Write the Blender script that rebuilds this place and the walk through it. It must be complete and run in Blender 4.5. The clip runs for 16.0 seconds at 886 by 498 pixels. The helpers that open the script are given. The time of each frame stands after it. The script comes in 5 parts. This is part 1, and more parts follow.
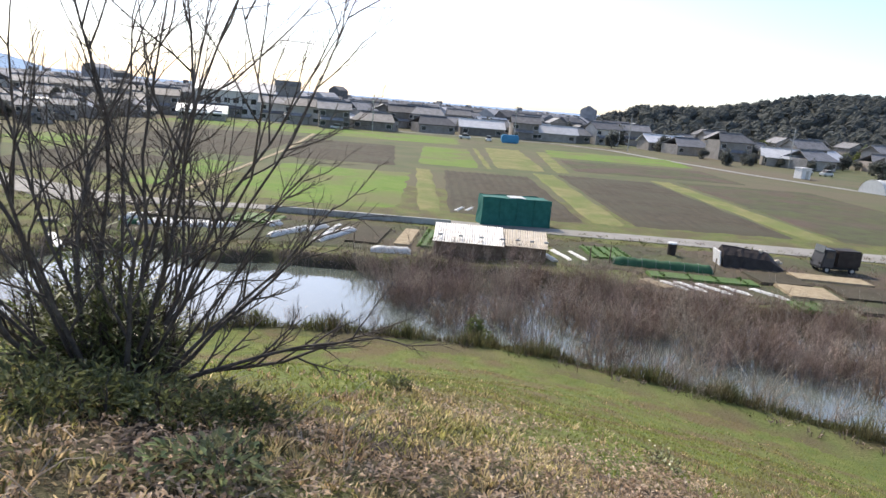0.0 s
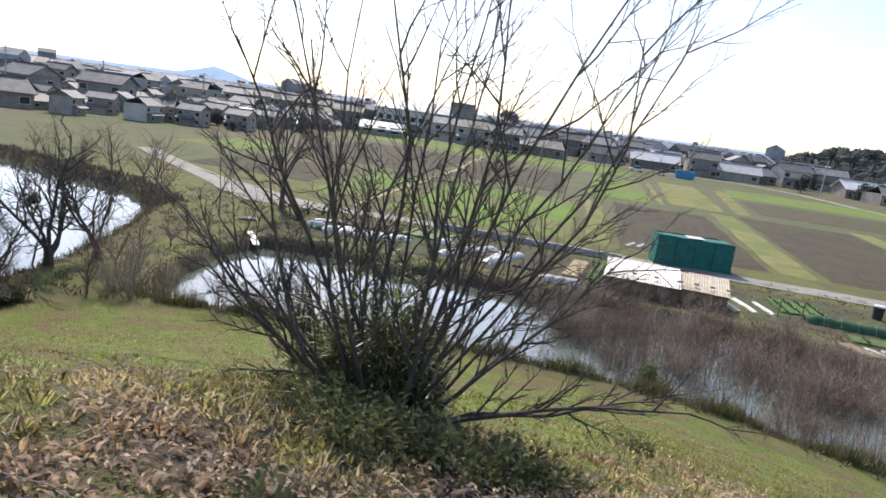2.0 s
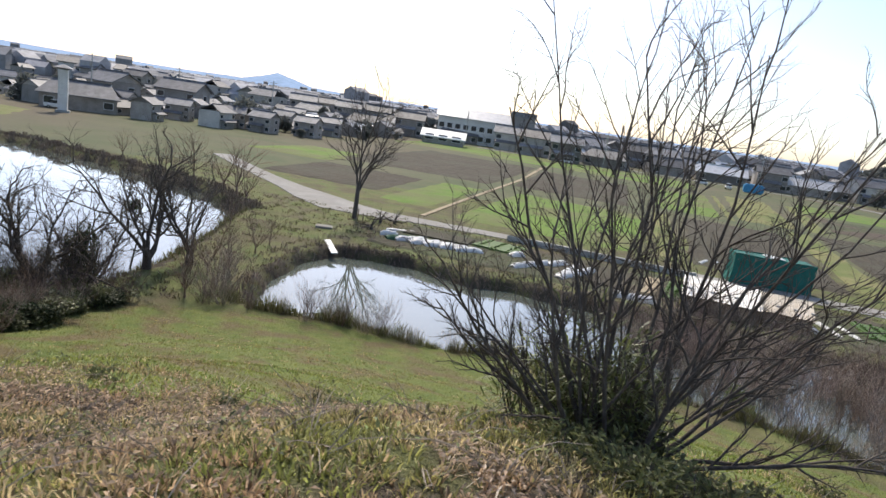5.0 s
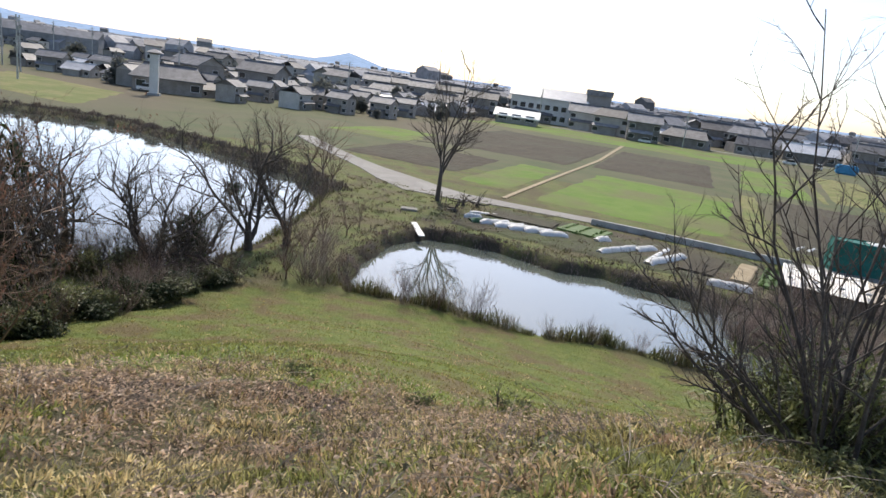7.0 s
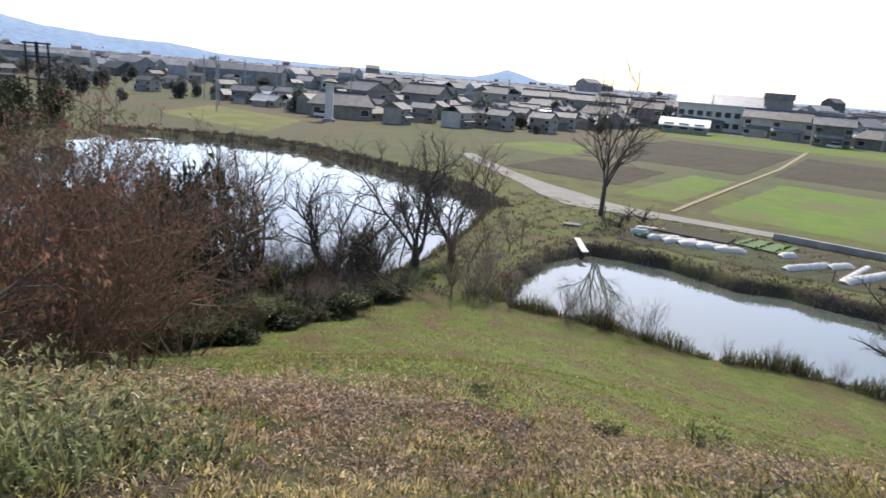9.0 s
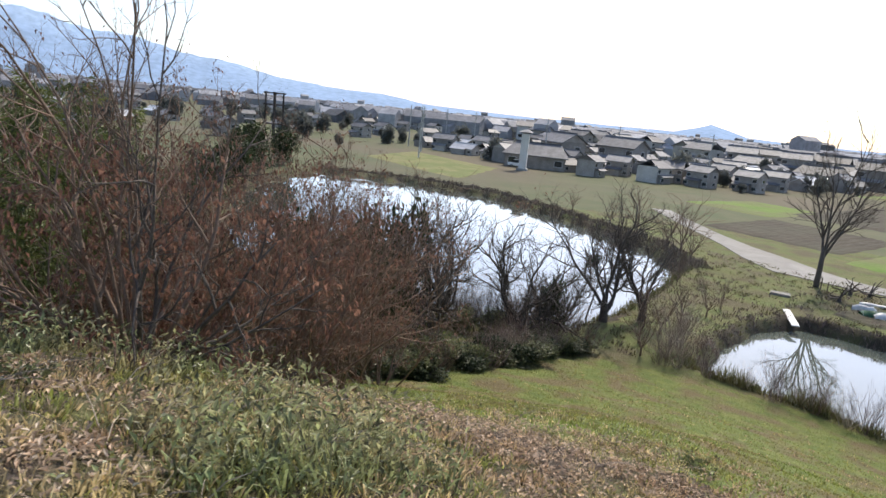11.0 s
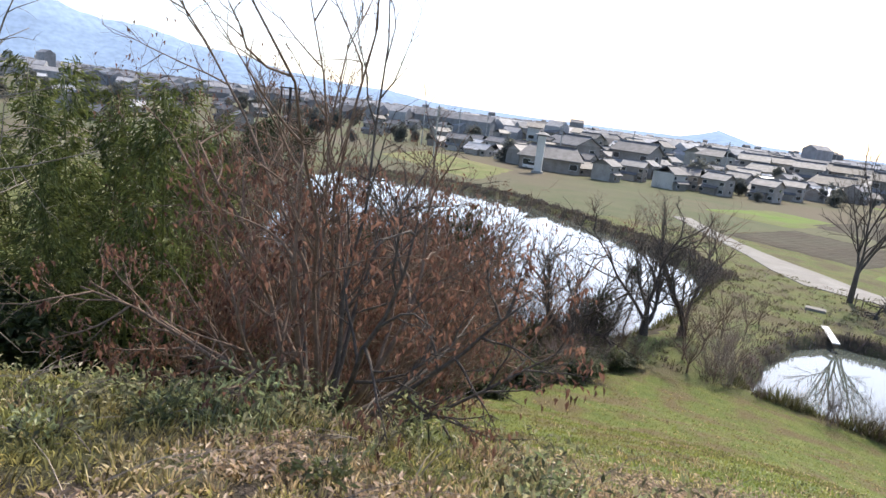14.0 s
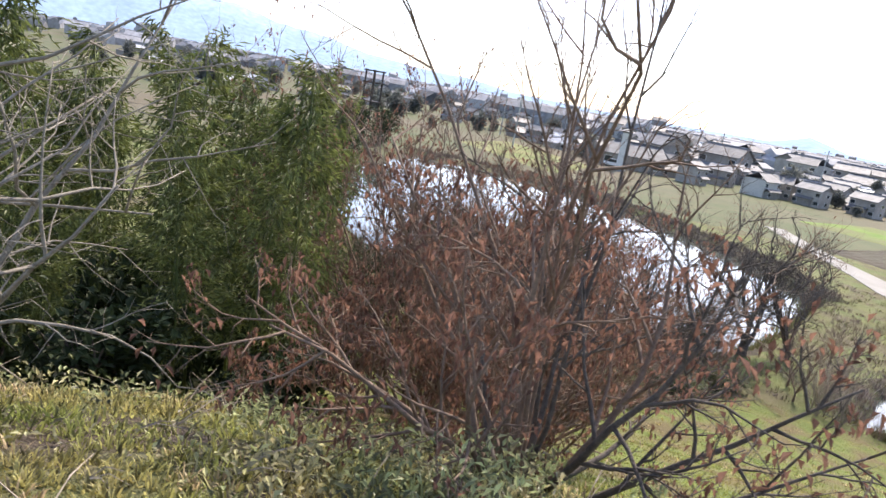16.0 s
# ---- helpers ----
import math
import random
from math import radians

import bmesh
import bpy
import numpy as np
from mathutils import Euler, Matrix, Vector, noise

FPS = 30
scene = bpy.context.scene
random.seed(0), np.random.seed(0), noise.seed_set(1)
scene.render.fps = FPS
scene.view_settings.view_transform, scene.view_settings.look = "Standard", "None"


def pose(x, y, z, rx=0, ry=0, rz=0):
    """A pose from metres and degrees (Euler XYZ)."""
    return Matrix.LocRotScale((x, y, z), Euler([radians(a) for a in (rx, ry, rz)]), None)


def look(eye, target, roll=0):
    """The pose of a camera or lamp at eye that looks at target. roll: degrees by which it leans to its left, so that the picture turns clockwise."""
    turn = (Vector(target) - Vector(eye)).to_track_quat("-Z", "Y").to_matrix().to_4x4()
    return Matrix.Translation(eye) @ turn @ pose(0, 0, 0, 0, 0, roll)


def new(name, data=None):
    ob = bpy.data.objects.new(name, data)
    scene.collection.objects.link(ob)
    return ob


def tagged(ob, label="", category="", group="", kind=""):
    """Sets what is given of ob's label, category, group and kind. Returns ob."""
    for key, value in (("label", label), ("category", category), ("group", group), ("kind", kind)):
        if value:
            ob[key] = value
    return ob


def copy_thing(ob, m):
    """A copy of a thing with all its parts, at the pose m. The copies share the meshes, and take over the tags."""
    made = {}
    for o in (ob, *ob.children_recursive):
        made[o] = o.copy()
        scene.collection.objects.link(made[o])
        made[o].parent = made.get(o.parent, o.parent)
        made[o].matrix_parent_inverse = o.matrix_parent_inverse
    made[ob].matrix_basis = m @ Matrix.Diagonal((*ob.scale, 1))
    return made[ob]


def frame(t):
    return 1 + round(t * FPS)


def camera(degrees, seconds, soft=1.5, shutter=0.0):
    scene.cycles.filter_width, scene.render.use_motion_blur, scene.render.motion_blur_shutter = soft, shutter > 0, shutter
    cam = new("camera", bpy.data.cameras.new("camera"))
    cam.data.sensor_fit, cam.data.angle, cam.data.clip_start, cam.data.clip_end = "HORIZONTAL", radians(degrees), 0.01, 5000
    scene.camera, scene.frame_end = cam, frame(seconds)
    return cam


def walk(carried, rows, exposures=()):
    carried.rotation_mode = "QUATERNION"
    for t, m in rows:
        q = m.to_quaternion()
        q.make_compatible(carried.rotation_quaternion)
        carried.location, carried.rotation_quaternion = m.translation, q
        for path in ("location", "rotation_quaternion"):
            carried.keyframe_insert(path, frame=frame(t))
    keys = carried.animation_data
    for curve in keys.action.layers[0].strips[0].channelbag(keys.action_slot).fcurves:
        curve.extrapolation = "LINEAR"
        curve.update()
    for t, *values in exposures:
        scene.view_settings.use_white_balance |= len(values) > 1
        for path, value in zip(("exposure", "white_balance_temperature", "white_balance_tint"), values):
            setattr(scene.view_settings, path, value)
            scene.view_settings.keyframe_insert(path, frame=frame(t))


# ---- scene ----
cam = camera(67.7, 16.0, soft=1.5, shutter=0.2)
PATH = [
    (0, (-1.453, 1.912, 10.648), (-1.398, 3.865, 10.219), 4.8),
    (0.5, (-1.712, 1.924, 10.628), (-1.699, 3.881, 10.215), 5.1),
    (1, (-1.964, 2.027, 10.605), (-2.082, 3.976, 10.174), 7.2),
    (1.5, (-2.193, 2.186, 10.586), (-2.489, 4.115, 10.146), 8.1),
    (2, (-2.474, 2.207, 10.625), (-2.886, 4.121, 10.217), 7.8),
    (2.5, (-2.7, 2.305, 10.623), (-3.254, 4.189, 10.244), 5.4),
    (3, (-2.971, 2.363, 10.633), (-3.632, 4.216, 10.272), 5.3),
    (5.3, (-3.976, 1.433, 10.861), (-4.541, 3.306, 10.446), 8.6),
    (5.5, (-4.131, 1.363, 10.877), (-4.702, 3.233, 10.459), 8.5),
    (6, (-4.466, 1.24, 10.884), (-5.064, 3.098, 10.446), 8.8),
    (6.5, (-4.776, 1.299, 10.89), (-5.475, 3.108, 10.402), 8.2),
    (7, (-5.009, 1.086, 10.932), (-5.752, 2.876, 10.435), 7.9),
    (7.5, (-5.164, 0.996, 10.935), (-5.965, 2.761, 10.439), 7.3),
    (8, (-5.206, 1.023, 10.937), (-6.116, 2.729, 10.426), 6.0),
    (8.5, (-5.247, 1.052, 10.937), (-6.261, 2.697, 10.421), 5.0),
    (9, (-5.31, 1.024, 10.947), (-6.466, 2.576, 10.444), 4.5),
    (9.5, (-5.35, 1.017, 10.95), (-6.723, 2.392, 10.475), 3.4),
    (10, (-5.366, 1.023, 10.95), (-6.834, 2.313, 10.523), 2.8),
    (10.2, (-5.397, 1.005, 10.963), (-6.908, 2.249, 10.552), 2.9),
    (12.3, (-5.985, -0.263, 10.976), (-7.552, 0.908, 10.561), 7.4),
    (12.5, (-6.147, -0.333, 11.002), (-7.705, 0.846, 10.575), 7.7),
    (13, (-6.603, -0.313, 11.019), (-8.177, 0.844, 10.59), 8.1),
    (13.5, (-6.888, -0.434, 11.02), (-8.458, 0.729, 10.593), 7.4),
    (14, (-7.253, -0.499, 11.03), (-8.823, 0.67, 10.617), 7.2),
    (14.5, (-7.597, -0.573, 11.025), (-9.207, 0.561, 10.677), 7.0),
    (15, (-7.986, -0.653, 11.023), (-9.593, 0.483, 10.667), 8.1),
    (15.5, (-8.451, -0.689, 10.918), (-10.093, 0.371, 10.496), 9.5),
    (16, (-8.87, -0.821, 10.911), (-10.535, 0.18, 10.436), 10.2),
]
walk(cam, [(t, look(eye, target, roll)) for t, eye, target, roll in PATH],
     exposures=[(0, 0.78, 6750, 12), (2.5, 0.72, 6750, 11), (5.5, 0.54, 6750, 11), (9, 0.54, 6750, 11), (12.5, 0.84, 6750, 11), (14, 0.94, 6750, 12), (15, 1.0, 6750, 13), (16, 1.4, 6800, 15)])

# ---- light ----
SUN_AZ, SUN_EL = -30.0, 45.0   # degrees from +y towards -x is negative x side
world = bpy.data.worlds.new("sky")
scene.world = world
world.use_nodes = True
wn = world.node_tree.nodes
sky = wn.new("ShaderNodeTexSky")
sky.sky_type = "NISHITA"
sky.sun_disc = False
sky.sun_elevation = radians(SUN_EL)
sky.sun_rotation = radians(SUN_AZ)
sky.air_density, sky.dust_density, sky.ozone_density = 0.7, 1.2, 1.0
wn["Background"].inputs["Strength"].default_value = 0.15
world.node_tree.links.new(sky.outputs["Color"], wn["Background"].inputs["Color"])
sun_data = bpy.data.lights.new("sun", "SUN")
sun_data.energy, sun_data.angle, sun_data.color = 2.8, radians(0.6), (1.0, 0.93, 0.82)
sun = new("sun", sun_data)
a, e = radians(SUN_AZ), radians(SUN_EL)
sun.matrix_world = look((0, 0, 60), Vector((0, 0, 60)) - Vector((math.sin(a) * math.cos(e), math.cos(a) * math.cos(e), math.sin(e))))


# ---- materials ----
def mat(name, c1, c2, scale=4.0, rough=0.9, bump=0.3, fine=40.0, metal=0.0, c3=None, c3_scale=0.6, spec=0.3, per_object=0.0, per_island=0.0, bump_dist=0.02, translucent=0.0):
    """A two-scale mottled material: c1 and c2 by a medium noise, grain by a fine one, c3 in large patches."""
    m = bpy.data.materials.new(name)
    m.use_nodes = True
    n, l = m.node_tree.nodes, m.node_tree.links
    b = n["Principled BSDF"]
    b.inputs["Roughness"].default_value, b.inputs["Metallic"].default_value = rough, metal
    b.inputs["Specular IOR Level"].default_value = spec
    geo = n.new("ShaderNodeNewGeometry")

    def tex(s, detail=5.0):
        t = n.new("ShaderNodeTexNoise")
        t.inputs["Scale"].default_value, t.inputs["Detail"].default_value = s, detail
        l.new(geo.outputs["Position"], t.inputs["Vector"])
        return t.outputs["Fac"]

    def ramp(fac, lo, hi):
        r = n.new("ShaderNodeMapRange")
        r.inputs["From Min"].default_value, r.inputs["From Max"].default_value = lo, hi
        l.new(fac, r.inputs["Value"])
        return r.outputs["Result"]

    def mix(fac, x, y, blend="MIX"):
        k = n.new("ShaderNodeMix")
        k.data_type, k.blend_type = "RGBA", blend
        for sock, v in ((k.inputs["Factor"], fac), (k.inputs["A"], x), (k.inputs["B"], y)):
            if isinstance(v, (int, float)):
                sock.default_value = v
            elif isinstance(v, tuple):
                sock.default_value = (*v, 1)
            else:
                l.new(v, sock)
        return k.outputs["Result"]

    med = tex(scale)
    col = mix(ramp(med, 0.35, 0.65), tuple(c1), tuple(c2))
    if c3:
        col = mix(ramp(tex(c3_scale, 4.0), 0.45, 0.62), col, tuple(c3))
    grain = tex(fine, 3.0)
    k = n.new("ShaderNodeHueSaturation")
    l.new(col, k.inputs["Color"])
    val = n.new("ShaderNodeMath")
    val.operation = "MULTIPLY_ADD"
    l.new(grain, val.inputs[0])
    val.inputs[1].default_value, val.inputs[2].default_value = 0.9, 0.55
    out = val.outputs[0]
    for amount, node, sock in ((per_object, "ShaderNodeObjectInfo", "Random"), (per_island, "ShaderNodeNewGeometry", "Random Per Island")):
        if amount:
            o = n.new(node)
            v2 = n.new("ShaderNodeMath")
            v2.operation = "MULTIPLY_ADD"
            l.new(o.outputs[sock], v2.inputs[0])
            v2.inputs[1].default_value, v2.inputs[2].default_value = amount, 1 - amount / 2
            v3 = n.new("ShaderNodeMath")
            v3.operation = "MULTIPLY"
            l.new(out, v3.inputs[0])
            l.new(v2.outputs[0], v3.inputs[1])
            out = v3.outputs[0]
    l.new(out, k.inputs["Value"])
    l.new(k.outputs["Color"], b.inputs["Base Color"])
    if bump:
        bp = n.new("ShaderNodeBump")
        bp.inputs["Strength"].default_value, bp.inputs["Distance"].default_value = bump, bump_dist
        l.new(grain, bp.inputs["Height"])
        l.new(bp.outputs["Normal"], b.inputs["Normal"])
    if translucent:
        tr = n.new("ShaderNodeBsdfTranslucent")
        l.new(k.outputs["Color"], tr.inputs["Color"])
        ms = n.new("ShaderNodeMixShader")
        ms.inputs["Fac"].default_value = translucent
        l.new(b.outputs["BSDF"], ms.inputs[1])
        l.new(tr.outputs["BSDF"], ms.inputs[2])
        l.new(ms.outputs["Shader"], n["Material Output"].inputs["Surface"])
    return m


LITTER = mat("dry_litter", (0.14, 0.108, 0.08), (0.055, 0.043, 0.032), 14.0, 0.95, 1.0, 55, c3=(0.13, 0.14, 0.05), c3_scale=0.8, bump_dist=0.05)
ROUGH = mat("rough_grass", (0.11, 0.14, 0.04), (0.15, 0.15, 0.055), 0.9, 0.95, 0.8, 12, c3=(0.115, 0.10, 0.05), c3_scale=0.35, bump_dist=0.1)
GRASS = mat("meadow_grass", (0.105, 0.145, 0.034), (0.175, 0.195, 0.055), 1.7, 0.95, 0.9, 22, c3=(0.15, 0.12, 0.058), c3_scale=0.7, bump_dist=0.08)
PLAIN = mat("plain_grass", (0.085, 0.105, 0.045), (0.12, 0.12, 0.06), 0.15, 0.95, 0.4, 6, c3=(0.13, 0.11, 0.07), c3_scale=0.02)
SOIL = mat("ploughed_soil", (0.056, 0.047, 0.031), (0.08, 0.068, 0.045), 0.7, 0.95, 0.7, 9, c3=(0.075, 0.07, 0.045), c3_scale=0.12, bump_dist=0.06)
SOIL2 = mat("weedy_soil", (0.068, 0.066, 0.04), (0.085, 0.10, 0.042), 0.5, 0.95, 0.7, 9, c3=(0.10, 0.075, 0.055), c3_scale=0.1, bump_dist=0.06)
CROP = mat("green_crop", (0.115, 0.20, 0.03), (0.15, 0.225, 0.042), 0.5, 0.95, 0.6, 12, c3=(0.15, 0.16, 0.06), c3_scale=0.1, bump_dist=0.05)
STUBBLE = mat("dry_stubble", (0.23, 0.21, 0.09), (0.17, 0.18, 0.06), 0.6, 0.95, 0.6, 10, c3=(0.14, 0.17, 0.05), c3_scale=0.15, bump_dist=0.05)
BANK = mat("mud_bank", (0.05, 0.04, 0.028), (0.09, 0.075, 0.045), 1.5, 0.95, 0.7, 14, c3=(0.10, 0.10, 0.04), c3_scale=0.5, bump_dist=0.05)
ROAD = mat("concrete_road", (0.25, 0.24, 0.22), (0.32, 0.31, 0.285), 0.8, 0.85, 0.2, 25, c3=(0.26, 0.25, 0.22), c3_scale=0.2)
CONC = mat("weathered_concrete", (0.42, 0.42, 0.40), (0.52, 0.51, 0.48), 2.0, 0.8, 0.2, 30, c3=(0.33, 0.33, 0.31), c3_scale=0.6)
BARK = mat("dark_bark", (0.08, 0.066, 0.056), (0.14, 0.118, 0.098), 12, 0.9, 0.6, 60)
BARK_PALE = mat("pale_bark", (0.22, 0.19, 0.15), (0.30, 0.27, 0.22), 12, 0.85, 0.4, 60)
BARK_RED = mat("reddish_twigs", (0.165, 0.11, 0.078), (0.245, 0.175, 0.128), 8, 0.85, 0.4, 50)
IVY = mat("dark_ivy", (0.025, 0.04, 0.015), (0.05, 0.07, 0.025), 3, 0.6, 0.2, 30, per_island=0.8, translucent=0.2)
LEAF_RED = mat("withered_red_leaves", (0.145, 0.076, 0.056), (0.25, 0.138, 0.098), 5, 0.6, 0.2, 30, per_island=1.0, translucent=0.5, spec=0.5)
LEAF_BAMBOO = mat("bamboo_leaves", (0.085, 0.115, 0.034), (0.19, 0.215, 0.068), 2.5, 0.5, 0.1, 30, per_island=1.1, translucent=0.32, spec=0.5)
LEAF_DARK = mat("broad_green_leaves", (0.11, 0.13, 0.05), (0.17, 0.18, 0.075), 3, 0.42, 0.1, 30, per_island=1.2, translucent=0.4, spec=0.5)
# The widest per-island tone spreads also imitate glints and dark gaps between blades.
LEAF_GREEN = mat("lush_weeds", (0.20, 0.245, 0.105), (0.33, 0.35, 0.17), 2.0, 0.4, 0.0, 30, per_island=1.65, translucent=0.4, c3=(0.38, 0.34, 0.18), c3_scale=1.4, spec=0.6)
BLADE_GREEN = mat("green_blades", (0.22, 0.25, 0.065), (0.36, 0.34, 0.12), 1.5, 0.5, 0.0, 30, per_island=1.65, translucent=0.5, c3=(0.36, 0.30, 0.12), c3_scale=0.7, spec=0.5)
LAWN = mat("lawn_blades", (0.20, 0.255, 0.06), (0.29, 0.30, 0.085), 0.9, 0.6, 0.0, 30, per_island=0.8, translucent=0.55, c3=(0.27, 0.225, 0.10), c3_scale=0.7)
BLADE_DRY = mat("dry_blades", (0.64, 0.53, 0.29), (0.50, 0.40, 0.22), 1.2, 0.4, 0.0, 30, per_island=1.65, translucent=0.5, c3=(0.42, 0.29, 0.18), c3_scale=0.9, spec=0.5)
DEAD_LEAF = mat("fallen_leaves", (0.40, 0.29, 0.20), (0.66, 0.53, 0.39), 6.0, 0.4, 0.0, 30, per_island=1.3, translucent=0.25, spec=0.5)
REED = mat("brown_reeds", (0.30, 0.225, 0.185), (0.40, 0.31, 0.26), 0.8, 0.85, 0.2, 30, per_island=0.8, c3=(0.17, 0.12, 0.105), c3_scale=0.3)
BANK_WEED = mat("brown_bank_weeds", (0.19, 0.145, 0.11), (0.27, 0.21, 0.16), 0.8, 0.85, 0.2, 30, per_island=0.8)
SHOOT_PALE = mat("pale_dry_shoots", (0.30, 0.245, 0.19), (0.40, 0.34, 0.27), 0.9, 0.85, 0.2, 30, per_island=0.8)
SEDGE = mat("bank_sedge", (0.19, 0.165, 0.085), (0.13, 0.14, 0.055), 1.5, 0.8, 0.1, 30, per_island=0.9, translucent=0.25)
# Evergreen colour greyed and paled, with distance haze painted in.
HAZED_FOREST = mat("wooded_hill", (0.14, 0.15, 0.14), (0.175, 0.185, 0.165), 0.06, 0.95, 0.4, 1.5, per_island=0.3, translucent=0.45)
PLASTIC = mat("white_plastic_sheet", (0.84, 0.84, 0.82), (0.74, 0.74, 0.71), 3, 0.38, 0.3, 25, spec=0.5, translucent=0.2)
GREEN_NET = mat("dark_green_net", (0.035, 0.10, 0.05), (0.06, 0.15, 0.075), 2, 0.75, 0.3, 40)
GREEN_TARP = mat("green_netting", (0.015, 0.13, 0.105), (0.025, 0.17, 0.14), 2, 0.7, 0.3, 40)
BLUE_TARP = mat("blue_tarpaulin", (0.05, 0.25, 0.45), (0.08, 0.3, 0.5), 2, 0.6, 0.3, 30)
BLACK_TARP = mat("black_sheet", (0.03, 0.022, 0.02), (0.05, 0.04, 0.035), 2, 0.6, 0.4, 20)
TIN = mat("corrugated_tin", (0.55, 0.55, 0.53), (0.42, 0.40, 0.37), 2, 0.45, 0.2, 30, metal=0.3)
TIN_TAN = mat("tan_board", (0.50, 0.43, 0.33), (0.58, 0.52, 0.43), 2, 0.7, 0.2, 30)
WOOD = mat("grey_timber", (0.16, 0.12, 0.09), (0.24, 0.19, 0.14), 4, 0.85, 0.4, 40)
ROOF = mat("grey_roof_tiles", (0.15, 0.15, 0.155), (0.22, 0.22, 0.225), 0.8, 0.62, 0.4, 8, per_object=0.8, spec=0.3)
ROOF_PALE = mat("pale_metal_roof", (0.55, 0.55, 0.55), (0.66, 0.66, 0.66), 0.6, 0.35, 0.1, 8, per_object=0.4, spec=0.5)
WALL = mat("rendered_wall", (0.36, 0.34, 0.31), (0.46, 0.435, 0.40), 0.5, 0.9, 0.2, 10, per_object=0.9)
# Board tone paled to stand in for haze over the village.
WALL_DARK = mat("boarded_wall", (0.27, 0.245, 0.22), (0.36, 0.33, 0.30), 0.8, 0.9, 0.3, 10, per_object=0.8)
WALL_WHITE = mat("white_wall", (0.62, 0.61, 0.58), (0.70, 0.69, 0.66), 0.5, 0.9, 0.1, 10)
GLASS = mat("dark_window_glass", (0.03, 0.035, 0.04), (0.05, 0.055, 0.06), 1, 0.08, 0.0, 10, spec=0.6)
DARK_PAINT = mat("dark_paint", (0.045, 0.045, 0.05), (0.07, 0.07, 0.075), 2, 0.4, 0.1, 20)
PAINT = mat("white_paint", (0.70, 0.70, 0.69), (0.78, 0.78, 0.77), 3, 0.5, 0.1, 30)
RUBBER = mat("black_rubber", (0.02, 0.02, 0.02), (0.03, 0.03, 0.03), 5, 0.7, 0.1, 30)
STRAW = mat("straw_mulch", (0.40, 0.33, 0.22), (0.30, 0.24, 0.15), 2, 0.9, 0.4, 30)
VEG = mat("vegetable_leaves", (0.07, 0.14, 0.03), (0.11, 0.18, 0.05), 4, 0.6, 0.2, 30, per_island=0.7, translucent=0.2)


def water_material():
    m = bpy.data.materials.new("pond_water")
    m.use_nodes = True
    n, l = m.node_tree.nodes, m.node_tree.links
    b = n["Principled BSDF"]
    b.inputs["Base Color"].default_value = (0.135, 0.16, 0.135, 1)
    b.inputs["Roughness"].default_value = 0.03
    b.inputs["IOR"].default_value = 1.33
    b.inputs["Specular IOR Level"].default_value = 1.0
    b.inputs["Coat Weight"].default_value = 1.0
    b.inputs["Coat IOR"].default_value = 1.6
    b.inputs["Coat Roughness"].default_value = 0.02
    geo = n.new("ShaderNodeNewGeometry")
    t = n.new("ShaderNodeTexNoise")
    t.inputs["Scale"].default_value, t.inputs["Detail"].default_value = 1.6, 3
    l.new(geo.outputs["Position"], t.inputs["Vector"])
    bp = n.new("ShaderNodeBump")
    bp.inputs["Strength"].default_value, bp.inputs["Distance"].default_value = 0.10, 0.02
    l.new(t.outputs["Fac"], bp.inputs["Height"])
    l.new(bp.outputs["Normal"], b.inputs["Normal"])
    return m


def hazy_hill_material(name, c):
    # Haze is put into the colour, and emission makes the ridge glow.
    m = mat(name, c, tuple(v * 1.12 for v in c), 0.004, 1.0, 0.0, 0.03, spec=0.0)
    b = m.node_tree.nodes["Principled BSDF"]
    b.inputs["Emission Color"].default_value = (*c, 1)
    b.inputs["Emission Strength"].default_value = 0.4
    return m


# Roof greys lightened: the haze over the plain is in the colour.
TOWN = mat("haze_paled_roofs", (0.22, 0.22, 0.23), (0.34, 0.34, 0.35), 0.05, 0.7, 0.0, 0.5, per_island=1.2, spec=0.3)
WATER = water_material()
FAR_HILL = hazy_hill_material("distant_mountains", (0.22, 0.30, 0.42))


# ---- mesh helpers ----
def mesh_from(name, verts, faces, material, smooth=False):
    me = bpy.data.meshes.new(name)
    me.from_pydata([tuple(v) for v in verts], [], [tuple(f) for f in faces])
    me.materials.append(material)
    if smooth:
        me.shade_smooth()
    me.update()
    return me


def raw(name, verts, faces, material, parent=None, label="", smooth=False, at=None):
    ob = new(name, mesh_from(name, verts, faces, material, smooth))
    if parent:
        ob.parent = parent
    if at is not None:
        ob.matrix_basis = at
    return tagged(ob, label)


def part(name, bm, material, parent=None, label="", smooth=False):
    me = bpy.data.meshes.new(name)
    bm.to_mesh(me)
    bm.free()
    me.materials.append(material)
    if smooth:
        me.shade_smooth()
    ob = new(name, me)
    if parent:
        ob.parent = parent
    return tagged(ob, label)


def box_bm(w, d, h, x=0, y=0, z=0, bevel=0.0, m=None):
    """A box w x d x h standing on z, centred on x, y."""
    bm = bmesh.new()
    bmesh.ops.create_cube(bm, size=1, matrix=(m or Matrix()) @ Matrix.Translation((x, y, z + h / 2)) @ Matrix.Diagonal((w, d, h, 1)))
    if bevel:
        bmesh.ops.bevel(bm, geom=bm.edges[:], offset=bevel, segments=2, affect="EDGES", clamp_overlap=True)
    return bm


def empty(name, m, label, category, group="", kind=""):
    ob = new(name)
    ob.empty_display_size = 0.2
    ob.matrix_basis = m
    return tagged(ob, label, category, group, kind)


